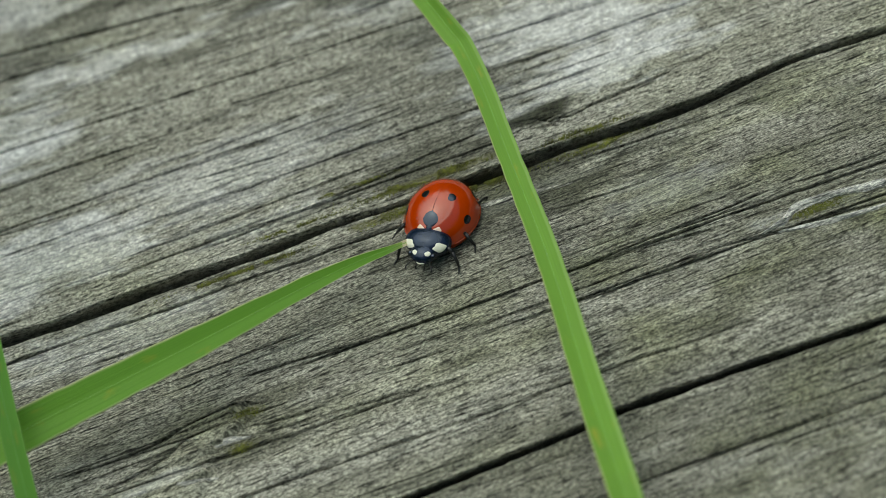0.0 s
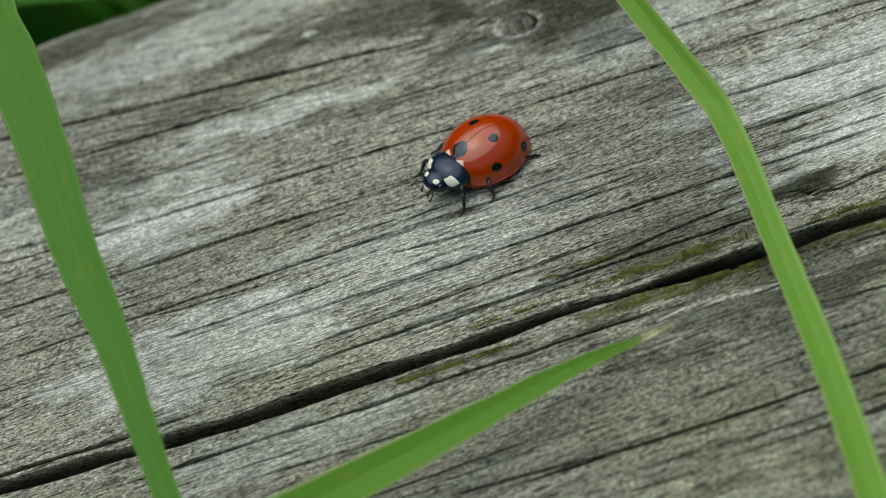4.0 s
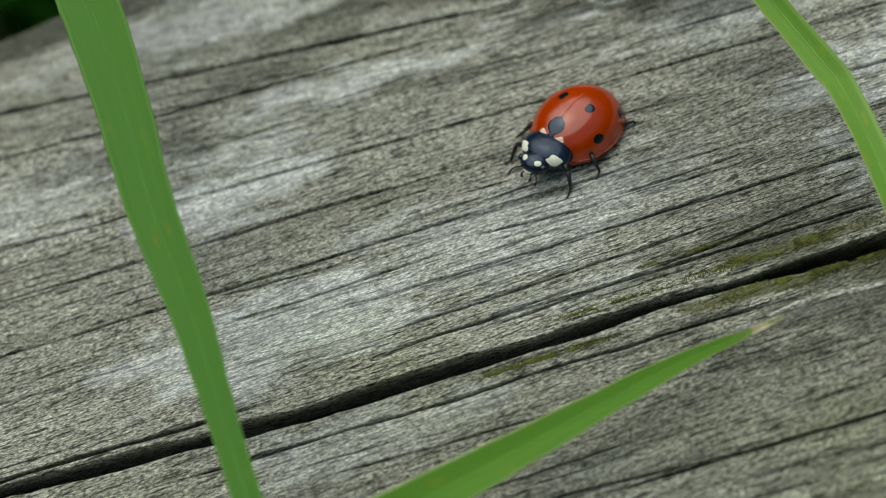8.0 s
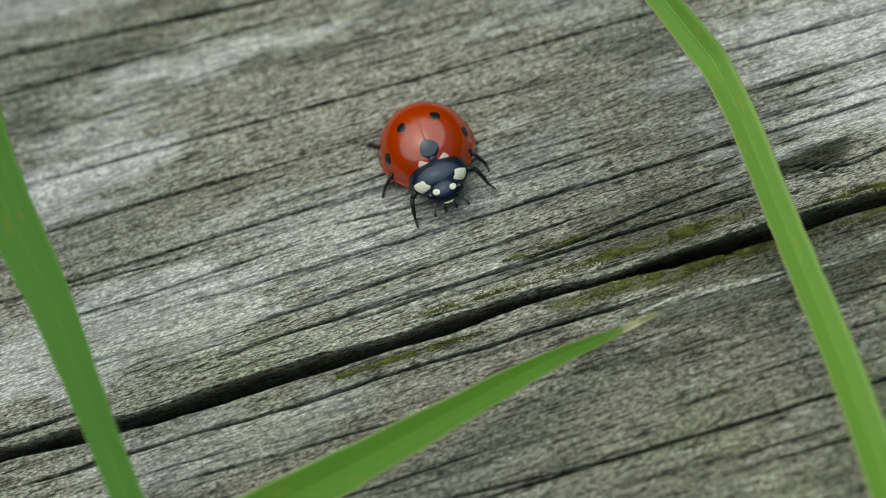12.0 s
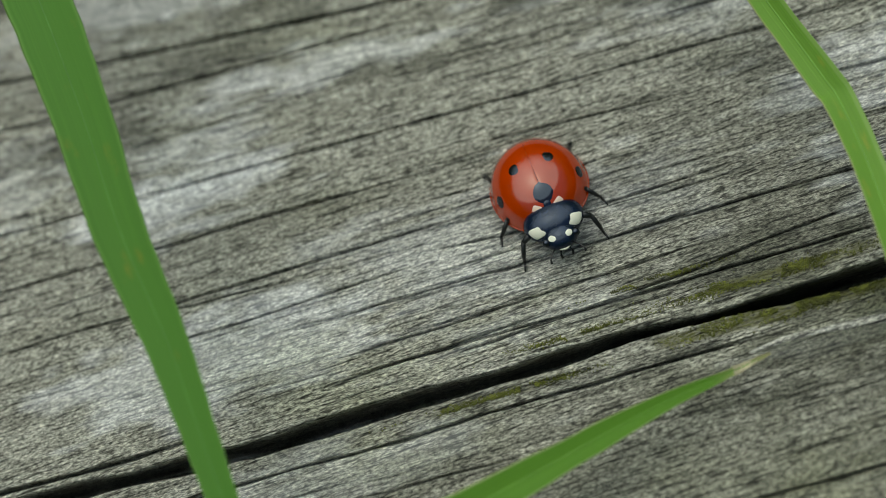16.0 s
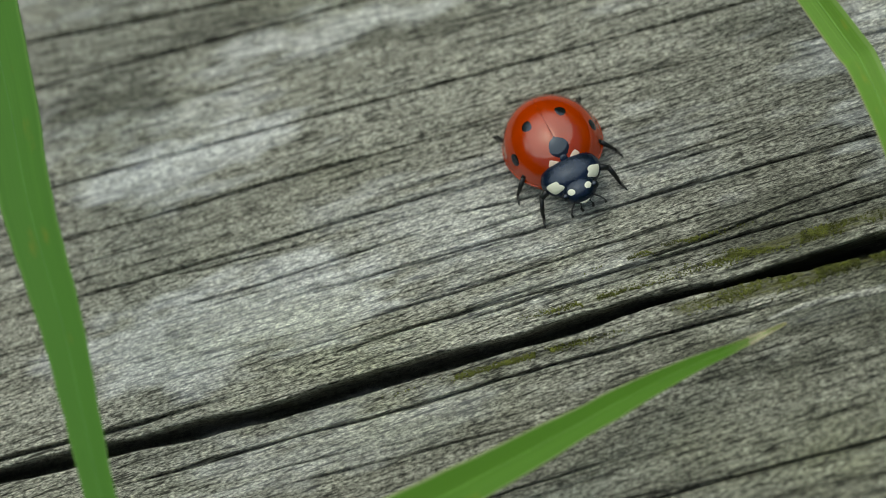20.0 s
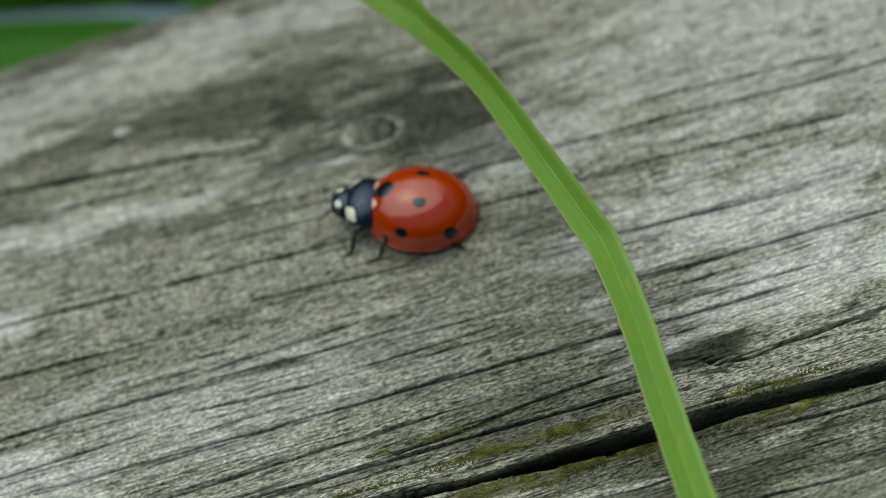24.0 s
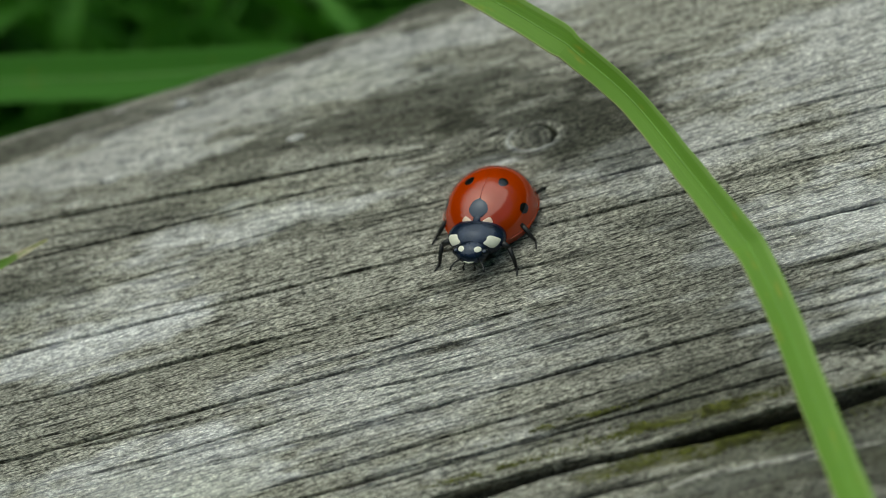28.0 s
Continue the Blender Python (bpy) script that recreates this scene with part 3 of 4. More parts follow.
def fleck(x, y, z, rx, ry, hgt, pale=0.8):
    """A pale flaking scale of wood that lies on the face."""
    q = np.linspace(0, 2 * math.pi, 23)[:-1]
    P = np.zeros((22, 6, 3))
    for j, k in enumerate((0.02, 0.35, 0.65, 0.85, 1.0, 1.06)):
        w = k * (1 + 0.2 * vnoise(q * 1.3, q * 0 + x, 2))
        P[:, j] = np.stack([x + rx * w * np.cos(q), y + ry * w * np.sin(q), np.full(22, z + hgt * (1 - k ** 3) - 0.15)], -1)
    data = grid_mesh("flake", P, closed_u=True)
    co = P.reshape(-1, 3) * MM
    at = data.attributes.new("grain", "FLOAT_VECTOR", "POINT")
    at.data.foreach_set("vector", co.astype(np.float32).ravel())
    at = data.attributes.new("pale", "FLOAT", "POINT")
    at.data.foreach_set("value", np.full(len(co), pale, np.float32))
    part("flake", data, M_WOOD, beam, "pale flaking scale of wood")


fleck(-23.3, 17.7, -0.3, 0.55, 0.4, 0.4)
fleck(-17.1, 11.8, 0.05, 0.75, 0.35, 0.3)
fleck(-27.7, 12.5, 0.05, 0.8, 0.4, 0.3)
fleck(-27.2, 19.6, -1.6, 1.1, 0.45, 0.45, 0.6)


def grow_moss():
    rng = np.random.RandomState(8)
    xs, ys = [], []
    for cx, cy, rx, ry, w in MOSS:
        k = int(520 * rx * w)
        xs.append(cx + rng.randn(k) * rx * 0.5)
        ys.append(cy + rng.randn(k) * ry * 0.6)
    x, y = np.concatenate(xs), np.concatenate(ys)
    z, _, cut = beam_height(x, y)
    keep = (cut < 0.3) & (vnoise(x / 0.9, y / 0.3, 5) > -0.3)
    V, F = [], []
    for x, y, z in zip(x[keep], y[keep], z[keep]):
        r, hgt = rng.uniform(0.02, 0.055), rng.uniform(0.04, 0.14)
        b0, a0 = len(V), rng.uniform(0, 6.28)
        for q in range(5):
            V.append(((x + r * math.cos(a0 + q * 1.2566)) * MM, (y + r * math.sin(a0 + q * 1.2566)) * MM, (z - 0.04) * MM))
        for q in range(5):
            V.append(((x + 0.7 * r * math.cos(a0 + 0.6 + q * 1.2566)) * MM, (y + 0.7 * r * math.sin(a0 + 0.6 + q * 1.2566)) * MM, (z + hgt * 0.6) * MM))
        V.append(((x + rng.randn() * 0.02) * MM, (y + rng.randn() * 0.02) * MM, (z + hgt) * MM))
        for q in range(5):
            F.append((b0 + q, b0 + (q + 1) % 5, b0 + 5 + (q + 1) % 5, b0 + 5 + q))
            F.append((b0 + 5 + q, b0 + 5 + (q + 1) % 5, b0 + 10))
    data = bpy.data.meshes.new("moss")
    data.from_pydata(V, [], F)
    tagged(part("moss", data, M_MOSS), "yellow-green moss along the lips of the crack", "moss", kind="stuff")


grow_moss()

# ---------------------------------------------------------------- grass blades
def blade_mesh(name, points, widths, fold=0.25, toward=(0.0, -0.5, 0.86), thick=0.16, n=10, dry=0.0, turn=()):
    """A keeled blade with two faces along a smooth line. widths: one for each point. turn: degrees of twist for each point."""
    c = spline(points, n)
    k = len(c)
    src = np.arange(len(points)) * n
    w = np.interp(np.arange(k), src, widths)
    tw = np.radians(np.interp(np.arange(k), src, turn)) if len(turn) else np.zeros(k)
    T = np.gradient(c, axis=0)
    T /= np.linalg.norm(T, axis=1)[:, None]
    N0 = np.array(toward, float)
    side = np.cross(np.tile(N0, (k, 1)), T)
    side /= np.linalg.norm(side, axis=1)[:, None] + 1e-9
    N = np.cross(T, side)
    cs, sn = np.cos(tw)[:, None], np.sin(tw)[:, None]
    side, N = side * cs + N * sn, N * cs - side * sn
    us = np.array([-1, -0.93, -0.6, -0.25, 0, 0.25, 0.6, 0.93, 1.0])
    ring_u = np.concatenate([us, us[-2:0:-1]])
    low = np.concatenate([np.zeros(len(us)), np.ones(len(us) - 2)])
    run = np.concatenate([[0], np.cumsum(np.linalg.norm(np.diff(c, axis=0), axis=1))])
    jit = 1 + 0.03 * vnoise(run / 1.1, run * 0 + 5, 3)[:, None]
    U = ring_u[None, :]
    P = c[:, None] + side[:, None] * (U * w[:, None] / 2 * jit)[..., None] + N[:, None] * ((np.abs(U) * fold * w[:, None] / 2) - low[None] * thick * (1 - 0.6 * np.abs(U)) * np.minimum(1, w[:, None] / 1.0))[..., None]
    data = grid_mesh(name, np.swapaxes(P, 0, 1), closed_u=True)
    lu = np.swapaxes(np.stack([np.tile(ring_u, (k, 1)), np.tile(run[:, None], (1, len(ring_u))), np.tile(np.clip((dry - run) / max(dry, 1e-6), 0, 1)[:, None] if dry else np.zeros((k, 1)), (1, len(ring_u)))], -1), 0, 1)
    a = data.attributes.new("leaf", "FLOAT_VECTOR", "POINT")
    a.data.foreach_set("vector", lu.reshape(-1, 3).astype(np.float32).ravel())
    return data


ARCH_LINE = [
    (-30.64, 48.81, -1.0), (-22.64, 38.81, 2.5), (-15.1, 28.64, 3.5), (-11.28, 23.21, 3.0), (-7.86, 18.6, 2.5), (-5.24, 14.76, 2.05), (-4.64, 13.66, 1.92),
    (-2.79, 9.8, 1.3), (-1.33, 4.79, 0.6), (-0.24, 0.76, 0.1), (0.08, -0.69, -0.05), (0.29, -4.18, -0.4), (0.27, -8.21, -0.8), (0.25, -12.22, -1.0),
    (0.21, -16.29, -1.0), (0.04, -20.49, -1.0), (-0.25, -24.49, -1.0), (-0.52, -28.44, -0.8), (-0.72, -32.23, -0.6), (-0.94, -36.49, -1.0), (-1.94, -52.19, -6.0),
    (-3.04, -69.19, -27.0), (-3.64, -77.19, -60.0),
]
ARCH_WIDTHS = [0.3, 1.1, 1.56, 1.68, 1.62, 1.70, 1.50, 1.38, 1.42, 1.54, 1.52, 1.45, 1.42, 1.48, 1.55, 1.55, 1.66, 1.76, 1.78, 1.8, 1.9, 2.0, 1.8]
ARCH_TURN = [0, 0, 6, 10, 14, 16, 30, 30, 24, 17, 4, -2, 0, 0, 0, 0, 0, 0, 0, 0, 0, 0, 0]
LEFT_LINE = [
    (-5.6, 42.1, 4.0), (-4.6, 32.1, 4.5), (-3.4, 22.1, 4.0), (-2.4, 14.95, 3.5), (-1.58, 11.58, 3.0), (-0.65, 5.57, 1.6), (-0.04, -0.02, 0.2), (1.02, -5.51, -1.2),
    (1.49, -9.11, -2.2), (1.94, -12.65, -3.2), (2.8, -18.9, -5.0), (3.8, -27.9, -9.0), (5.4, -51.9, -23.0), (5.4, -71.9, -47.0), (5.4, -77.9, -66.0),
]
LEFT_WIDTHS = [2.4, 3.2, 3.4, 3.3, 3.15, 2.85, 2.5, 1.95, 1.62, 1.4, 1.3, 1.3, 1.4, 1.5, 1.5]
LOW_LINE = [
    (9.95, 2.6, -2.1), (7.6, 1.95, -1.5), (5.2, 1.4, -0.9), (2.6, 0.7, -0.4), (0.0, -0.05, 0.0), (-5.55, -1.5, 0.6), (-10.95, -2.7, 1.0), (-16.3, -3.75, 1.2),
    (-21.7, -5.1, 1.2), (-33.6, -10.1, 1.2), (-51.6, -24.1, -0.3), (-65.6, -45.1, -17.3), (-71.6, -63.1, -58.3),
]
LOW_WIDTHS = [0.1, 0.4, 0.78, 1.12, 1.36, 1.9, 2.3, 2.55, 2.65, 2.65, 2.5, 2.3, 2.0]
arch_blade = tagged(part("grass_blade", blade_mesh("grass_blade", ARCH_LINE, ARCH_WIDTHS, fold=0.22, turn=ARCH_TURN), M_LEAF_A),
                    "long green grass blade arching over the beam", "grass blade", group="grass blades over the beam")
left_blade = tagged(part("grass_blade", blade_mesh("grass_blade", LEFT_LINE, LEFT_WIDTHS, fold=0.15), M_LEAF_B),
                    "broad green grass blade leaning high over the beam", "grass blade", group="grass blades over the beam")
low_blade = tagged(part("grass_blade", blade_mesh("grass_blade", LOW_LINE, LOW_WIDTHS, fold=0.12, dry=3.2), M_LEAF),
                   "pointed green grass blade with a dry brown tip", "grass blade", group="grass blades over the beam")


def rib(blade, line, radius, skin):
    """The midrib, a fine ridge along the blade's keel."""
    c = spline(line, 10)
    b = bmesh.new()
    tube(b, c, [radius * min(1.0, 0.2 + 0.1 * min(i, len(c) - 1 - i)) for i in range(len(c))], 6)
    part("midrib", b, skin, blade, "fine paler midrib")


# ---------------------------------------------------------------- ladybird
def tube(bm_, points, radii, sides=8):
    """A tapered tube through points, in millimetres, added to a bmesh."""
    rings = []
    P = [Vector(p) for p in points]
    for i, p in enumerate(P):
        t = (P[min(i + 1, len(P) - 1)] - P[max(i - 1, 0)]).normalized()
        a = t.orthogonal().normalized()
        b = t.cross(a)
        rings.append([bm_.verts.new((p + (a * math.cos(q) + b * math.sin(q)) * radii[i]) * MM) for q in [2 * math.pi * s / sides for s in range(sides)]])
    for r0, r1 in zip(rings, rings[1:]):
        for s in range(sides):
            bm_.faces.new((r0[s], r0[(s + 1) % sides], r1[(s + 1) % sides], r1[s]))
    bm_.faces.new(rings[0][::-1])
    bm_.faces.new(rings[-1])
    bmesh.ops.recalc_face_normals(bm_, faces=bm_.faces)


SHELL_C, SHELL_R = np.array([-0.56, 0.0, 0.42]), np.array([2.74, 2.34, 1.9])
PRO_C, PRO_R = np.array([2.02, 0.0, 0.74]), np.array([1.16, 1.5, 0.82])
HEAD_C, HEAD_R = np.array([3.02, 0.0, 0.70]), np.array([0.78, 0.88, 0.55])


def on_body(d, c, r, lift=1.0):
    return c + d * r * lift


def dome(name, c, r, az, el, steps=(28, 14)):
    """Part of an ellipsoid: azimuth and elevation ranges in degrees."""
    A, E = np.meshgrid(np.radians(np.linspace(*az, steps[0])), np.radians(np.linspace(*el, steps[1])), indexing="ij")
    d = np.stack([np.cos(E) * np.cos(A), np.cos(E) * np.sin(A), np.sin(E)], -1)
    return grid_mesh(name, on_body(d, c, r))


def patch(name, c, r, d, size, squash=1.0, spin=0.0, lift=1.004, wob=0.0, k=0, square=False):
    """A spot that lies on an ellipsoid, round the direction d; size: its angular radius in degrees."""
    d = np.array(d, float)
    d /= np.linalg.norm(d)
    e1 = np.cross(d, (0.0, 0.0, 1.0)) if abs(d[2]) < 0.98 else np.array([0.0, 1.0, 0.0])
    e1 /= np.linalg.norm(e1)
    e2 = np.cross(d, e1)
    e1, e2 = e1 * math.cos(radians(spin)) + e2 * math.sin(radians(spin)), e2 * math.cos(radians(spin)) - e1 * math.sin(radians(spin))
    rr = np.linspace(0.0, 1.0, 6)
    q = np.linspace(0, 2 * math.pi, 41)[:-1]
    RR, Q = np.meshgrid(rr, q, indexing="ij")
    a = RR * radians(size) * (1 + wob * vnoise(1.4 * np.cos(Q) + 2.3 * k, 1.4 * np.sin(Q) + 1.7, k))
    if square:
        a = a / (np.abs(np.cos(Q)) ** 5 + np.abs(np.sin(Q)) ** 5) ** 0.2 * 0.95
    v = np.cos(a)[..., None] * d + np.sin(a)[..., None] * (np.cos(Q)[..., None] * e1 + squash * np.sin(Q)[..., None] * e2)
    v /= np.linalg.norm(v, axis=-1)[..., None]
    L = lift - (lift - 0.995) * (RR ** 6)
    data = grid_mesh(name, np.swapaxes(on_body(v, c, r * L[..., None]), 0, 1), closed_u=True)
    return data


RAISED = Matrix.Translation((0, 0, 0.2 * MM)) @ Matrix.Rotation(radians(-8), 4, "Y")


def build_ladybird():
    bug = new("ladybird")
    tagged(bug, "red seven-spotted ladybird beetle walking on the beam", "beetle")
    for s in (1, -1):
        A, E = np.meshgrid(np.radians(np.linspace(0.4, 180, 40)), np.radians(np.concatenate([[-14, -9, -4], np.linspace(0, 89.9, 22)])), indexing="ij")
        d = np.stack([np.cos(E) * np.cos(A), s * np.cos(E) * np.sin(A), np.sin(E)], -1)
        P = SHELL_C + d * SHELL_R
        P[..., 1] += s * 0.004 * np.exp(-(np.abs(P[..., 1]) / 0.05) ** 2)
        P[..., 2] -= 0.014 * np.exp(-(P[..., 1] / 0.045) ** 2)
        flare = np.clip(1 - np.abs(E) / 0.16, 0, 1)
        P[..., :2] *= (1 + 0.03 * flare)[..., None]
        if s < 0:
            P = P[::-1]
        wing = part("elytron", grid_mesh("elytron", P), M_RED, bug, "glossy red wing case with black spots")
        edge = bmesh.new()
        rim_line = [(SHELL_C[0] + SHELL_R[0] * 1.02 * math.cos(q), s * SHELL_R[1] * 1.03 * math.sin(q), 0.36) for q in [radians(38 + 139 * k / 24) for k in range(25)]]
        tube(edge, rim_line, [0.02] + [0.045] * 23 + [0.02], 8)
        part("wing_rim", edge, M_RED, wing)
        for i, (dx, dy, dz, size, sq) in enumerate(((-0.03, 0.38, 0.92, 7.5, 1.0), (-0.60, 0.74, 0.31, 9.0, 1.2), (0.25, 0.87, 0.40, 8.0, 1.1))):
            part("spot", patch("spot", SHELL_C, SHELL_R, (dx, s * dy, dz), size, sq, wob=0.12, k=i), M_SPOT, wing)
        part("pale_patch", patch("pale_patch", SHELL_C, SHELL_R, (0.812, s * 0.225, 0.538), 7.4, 0.75, spin=s * 24, lift=1.008, square=True), M_BLUSH, wing, "pale pink patch beside the scutellum")
    part("scutellar_spot", patch("scutellar_spot", SHELL_C, SHELL_R, (0.635, 0, 0.772), 13.5, 1.0, lift=1.006, wob=0.10, k=5), M_SPOT, bug, "black heart-shaped spot at the base of the wing cases")
    part("scutellum", patch("scutellum", SHELL_C, SHELL_R, (0.80, 0, 0.60), 5.0, 1.0, lift=1.02), M_BLACK, bug)
    part("abdomen", dome("abdomen", np.array([-0.28, 0, 0.55]), np.array([2.25, 2.05, 0.4]), (0, 360), (-89.9, 20)), M_BLACK, bug)
    pro = part("pronotum", dome("pronotum", PRO_C, PRO_R, (-180, 180), (-35, 89.9), (48, 20)), M_BLACK, bug, "black pronotum with cream corners")
    hd = part("head", dome("head", HEAD_C, HEAD_R, (-180, 180), (-80, 89.9), (32, 18)), M_BLACK, bug, "small black head with two cream spots")
    for s in (1, -1):
        part("cream_corner", patch("cream_corner", PRO_C, PRO_R, (0.60, s * 0.68, 0.42), 17, 1.1, spin=s * 35, lift=1.015, wob=0.14, k=3, square=True), M_CREAM, pro, "cream corner patch")
        part("cream_spot", patch("cream_spot", HEAD_C, HEAD_R, (0.45, s * 0.50, 0.74), 14, 0.9, lift=1.02), M_CREAM, hd, "small cream spot")
        e = bmesh.new()
        bmesh.ops.create_uvsphere(e, u_segments=14, v_segments=10, radius=0.2 * MM)
        bmesh.ops.translate(e, verts=e.verts, vec=Vector((3.30, s * 0.74, 0.86)) * MM)
        part("eye", e, M_SPOT, hd)
        a = bmesh.new()
        tube(a, [(3.60, s * 0.42, 0.68), (3.90, s * 0.72, 0.62), (4.10, s * 0.85, 0.52), (4.25, s * 0.86, 0.42)], [0.045, 0.04, 0.045, 0.07])
        part("antenna", a, M_LIMB, hd)
        p = bmesh.new()
        tube(p, [(3.70, s * 0.22, 0.52), (3.90, s * 0.3, 0.36), (3.96, s * 0.26, 0.22)], [0.07, 0.06, 0.075])
        part("palp", p, M_LIMB, hd)
    lip = bmesh.new()
    tube(lip, [(3.70, -0.3, 0.62), (3.79, -0.15, 0.61), (3.82, 0, 0.6), (3.79, 0.15, 0.61), (3.70, 0.3, 0.62)], [0.03, 0.045, 0.05, 0.045, 0.03])
    part("labrum", lip, M_CREAM, hd, "thin cream upper lip")
    for piece in bug.children_recursive:
        piece.data.transform(RAISED)
    legs = []
    for z0, x0, x1, x2, x3, y0, y1, y2, y3 in ((1.0, 1.9, 2.4, 2.65, 2.95, 0.9, 1.75, 1.95, 2.05), (0.8, 0.5, 0.75, 0.9, 1.15, 1.2, 2.05, 2.4, 2.65), (0.62, -0.9, -1.5, -2.05, -2.5, 1.1, 1.75, 2.05, 2.25)):
        for s in (1, -1):
            f = bmesh.new()
            tube(f, [(0, 0, 0), ((x1 - x0) * 0.5, s * (y1 - y0) * 0.5, 0.16), (x1 - x0, s * (y1 - y0), 0.12)], [0.15, 0.19, 0.13])
            leg = part("leg", f, M_LIMB, bug)
            leg.location = Vector((x0, s * y0, z0)) * MM
            tb = bmesh.new()
            tube(tb, [(x1 - x0, s * (y1 - y0), 0.12), (x2 - x0, s * (y2 - y0), 0.3 - 0.9 * z0), (x3 - x0 - 0.18, s * (y3 - y0 - 0.05), 0.1 - z0)], [0.12, 0.11, 0.075])
            shin = part("tibia", tb, M_LIMB, leg)
            ft = bmesh.new()
            tube(ft, [(x3 - x0 - 0.18, s * (y3 - y0 - 0.05), 0.1 - z0), (x3 - x0 + 0.12 * np.sign(x1 - x0), s * (y3 - y0 + 0.05), 0.05 - z0), (x3 - x0 + 0.35 * np.sign(x1 - x0), s * (y3 - y0 + 0.1), 0.035 - z0)], [0.075, 0.06, 0.035])
            part("tarsus", ft, M_LIMB, leg)
            legs.append((leg, s, (x0, s * y0, z0)))
    return bug, legs


rib(arch_blade, ARCH_LINE, 0.03, M_RIB)
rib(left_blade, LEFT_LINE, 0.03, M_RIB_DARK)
rib(low_blade, LOW_LINE, 0.025, M_RIB)
tip = spline(LOW_LINE, 10)[:9]
part("dry_tip", blade_mesh("dry_tip", tip.tolist(), [0.115 + 0.036 * i for i in range(9)], fold=0.12, thick=0.2, n=3), M_DRY, low_blade, "dry cream-coloured tip")
ladybird, bug_legs = build_ladybird()

# ---------------------------------------------------------------- behind the beam
def scatter_grass():
    rng = np.random.RandomState(4)
    allP, allF, leafv, base = [], [], [], 0
    for i in range(900):
        x, y = rng.uniform(-130, 60), rng.uniform(58, 150)
        L, wd = rng.uniform(28, 62), rng.uniform(1.6, 4.0)
        a = rng.uniform(0, 2 * math.pi)
        lean = rng.uniform(0.3, 1.1)
        s = np.linspace(0, 1, 9)
        px = x + math.cos(a) * L * lean * s ** 1.8
        py = np.maximum(y + math.sin(a) * L * lean * s ** 1.8, 54.0)
        pz = -55 + L * (s - 0.45 * lean * s ** 2.2)
        sd = np.array([-math.sin(a), math.cos(a), 0])
        w = wd * (1 - s ** 2.2) + 0.05
        c = np.stack([px, py, pz], -1)
        for k, u in enumerate((-1, 0, 1)):
            p = c + sd * (u * w / 2)[:, None]
            p[:, 2] += abs(u) * w * 0.12
            allP.append(p)
            leafv.append(np.stack([np.full(9, u * 0.9), s * L, np.zeros(9)], -1))
        for j in range(8):
            for k in (0, 1):
                o = base + k * 9 + j
                allF.append((o, o + 9, o + 10, o + 1))
        base += 27
    data = bpy.data.meshes.new("meadow_grass")
    data.from_pydata((np.concatenate(allP) * MM).tolist(), [], allF)
    at = data.attributes.new("leaf", "FLOAT_VECTOR", "POINT")
    at.data.foreach_set("vector", np.concatenate(leafv).astype(np.float32).ravel())
    return tagged(part("meadow_grass", data, M_LEAF_FAR), "dense green meadow grass growing behind the beam", "grass", kind="stuff")


scatter_grass()


def unseen_grass_ring():
    """Unseen tall grass added on every side to block the low sky and bound reflections."""
    rng = np.random.RandomState(21)
    V, F, leafv = [], [], []
    s = np.linspace(0, 1, 8)
    for i in range(15000):
        a0 = rng.uniform(0, 2 * math.pi)
        d = rng.uniform(90, 430) if i < 3000 else (rng.uniform(430, 900) if i < 8200 else 900 + 4200 * rng.uniform(0, 1) ** 1.3)
        x, y = d * math.cos(a0), d * math.sin(a0)
        if -86 < y < 40 and abs(x) < 420 or (d < 300 and y > 0):
            continue
        if d < 430:
            L, wd = rng.uniform(25, 45) + max(0.0, d - 200) * 0.35, rng.uniform(2, 5)
        else:
            L, wd = rng.uniform(300, 560) * min(1.2, (d / 600) ** 0.5), rng.uniform(6, 13) * (1 if d < 900 else 2.5)
        a, lean = rng.uniform(0, 2 * math.pi), rng.uniform(0.05, 0.35)
        c = np.stack([x + math.cos(a) * L * lean * s ** 1.8, y + math.sin(a) * L * lean * s ** 1.8, -56 + L * (s - 0.3 * lean * s ** 2.2)], -1)
        sd = np.array([-math.sin(a), math.cos(a), 0.0])
        w = wd * (1 - s ** 2.2) + 0.2
        b0 = len(V)
        for u in (-1, 1):
            V.extend((c + sd * (u * w / 2)[:, None]).tolist())
            leafv.append(np.stack([np.full(8, u * 0.8), s * 30, np.zeros(8)], -1))
        F.extend((b0 + j, b0 + 8 + j, b0 + 9 + j, b0 + j + 1) for j in range(7))
    data = bpy.data.meshes.new("sky_blocking_grass")
    data.from_pydata((np.array(V) * MM).tolist(), [], F)
    at = data.attributes.new("leaf", "FLOAT_VECTOR", "POINT")
    at.data.foreach_set("vector", np.concatenate(leafv).astype(np.float32).ravel())
    tagged(part("sky_blocking_grass", data, M_LEAF_FAR), "unseen tall grass added round the beam to block the low sky", "grass", kind="stuff")


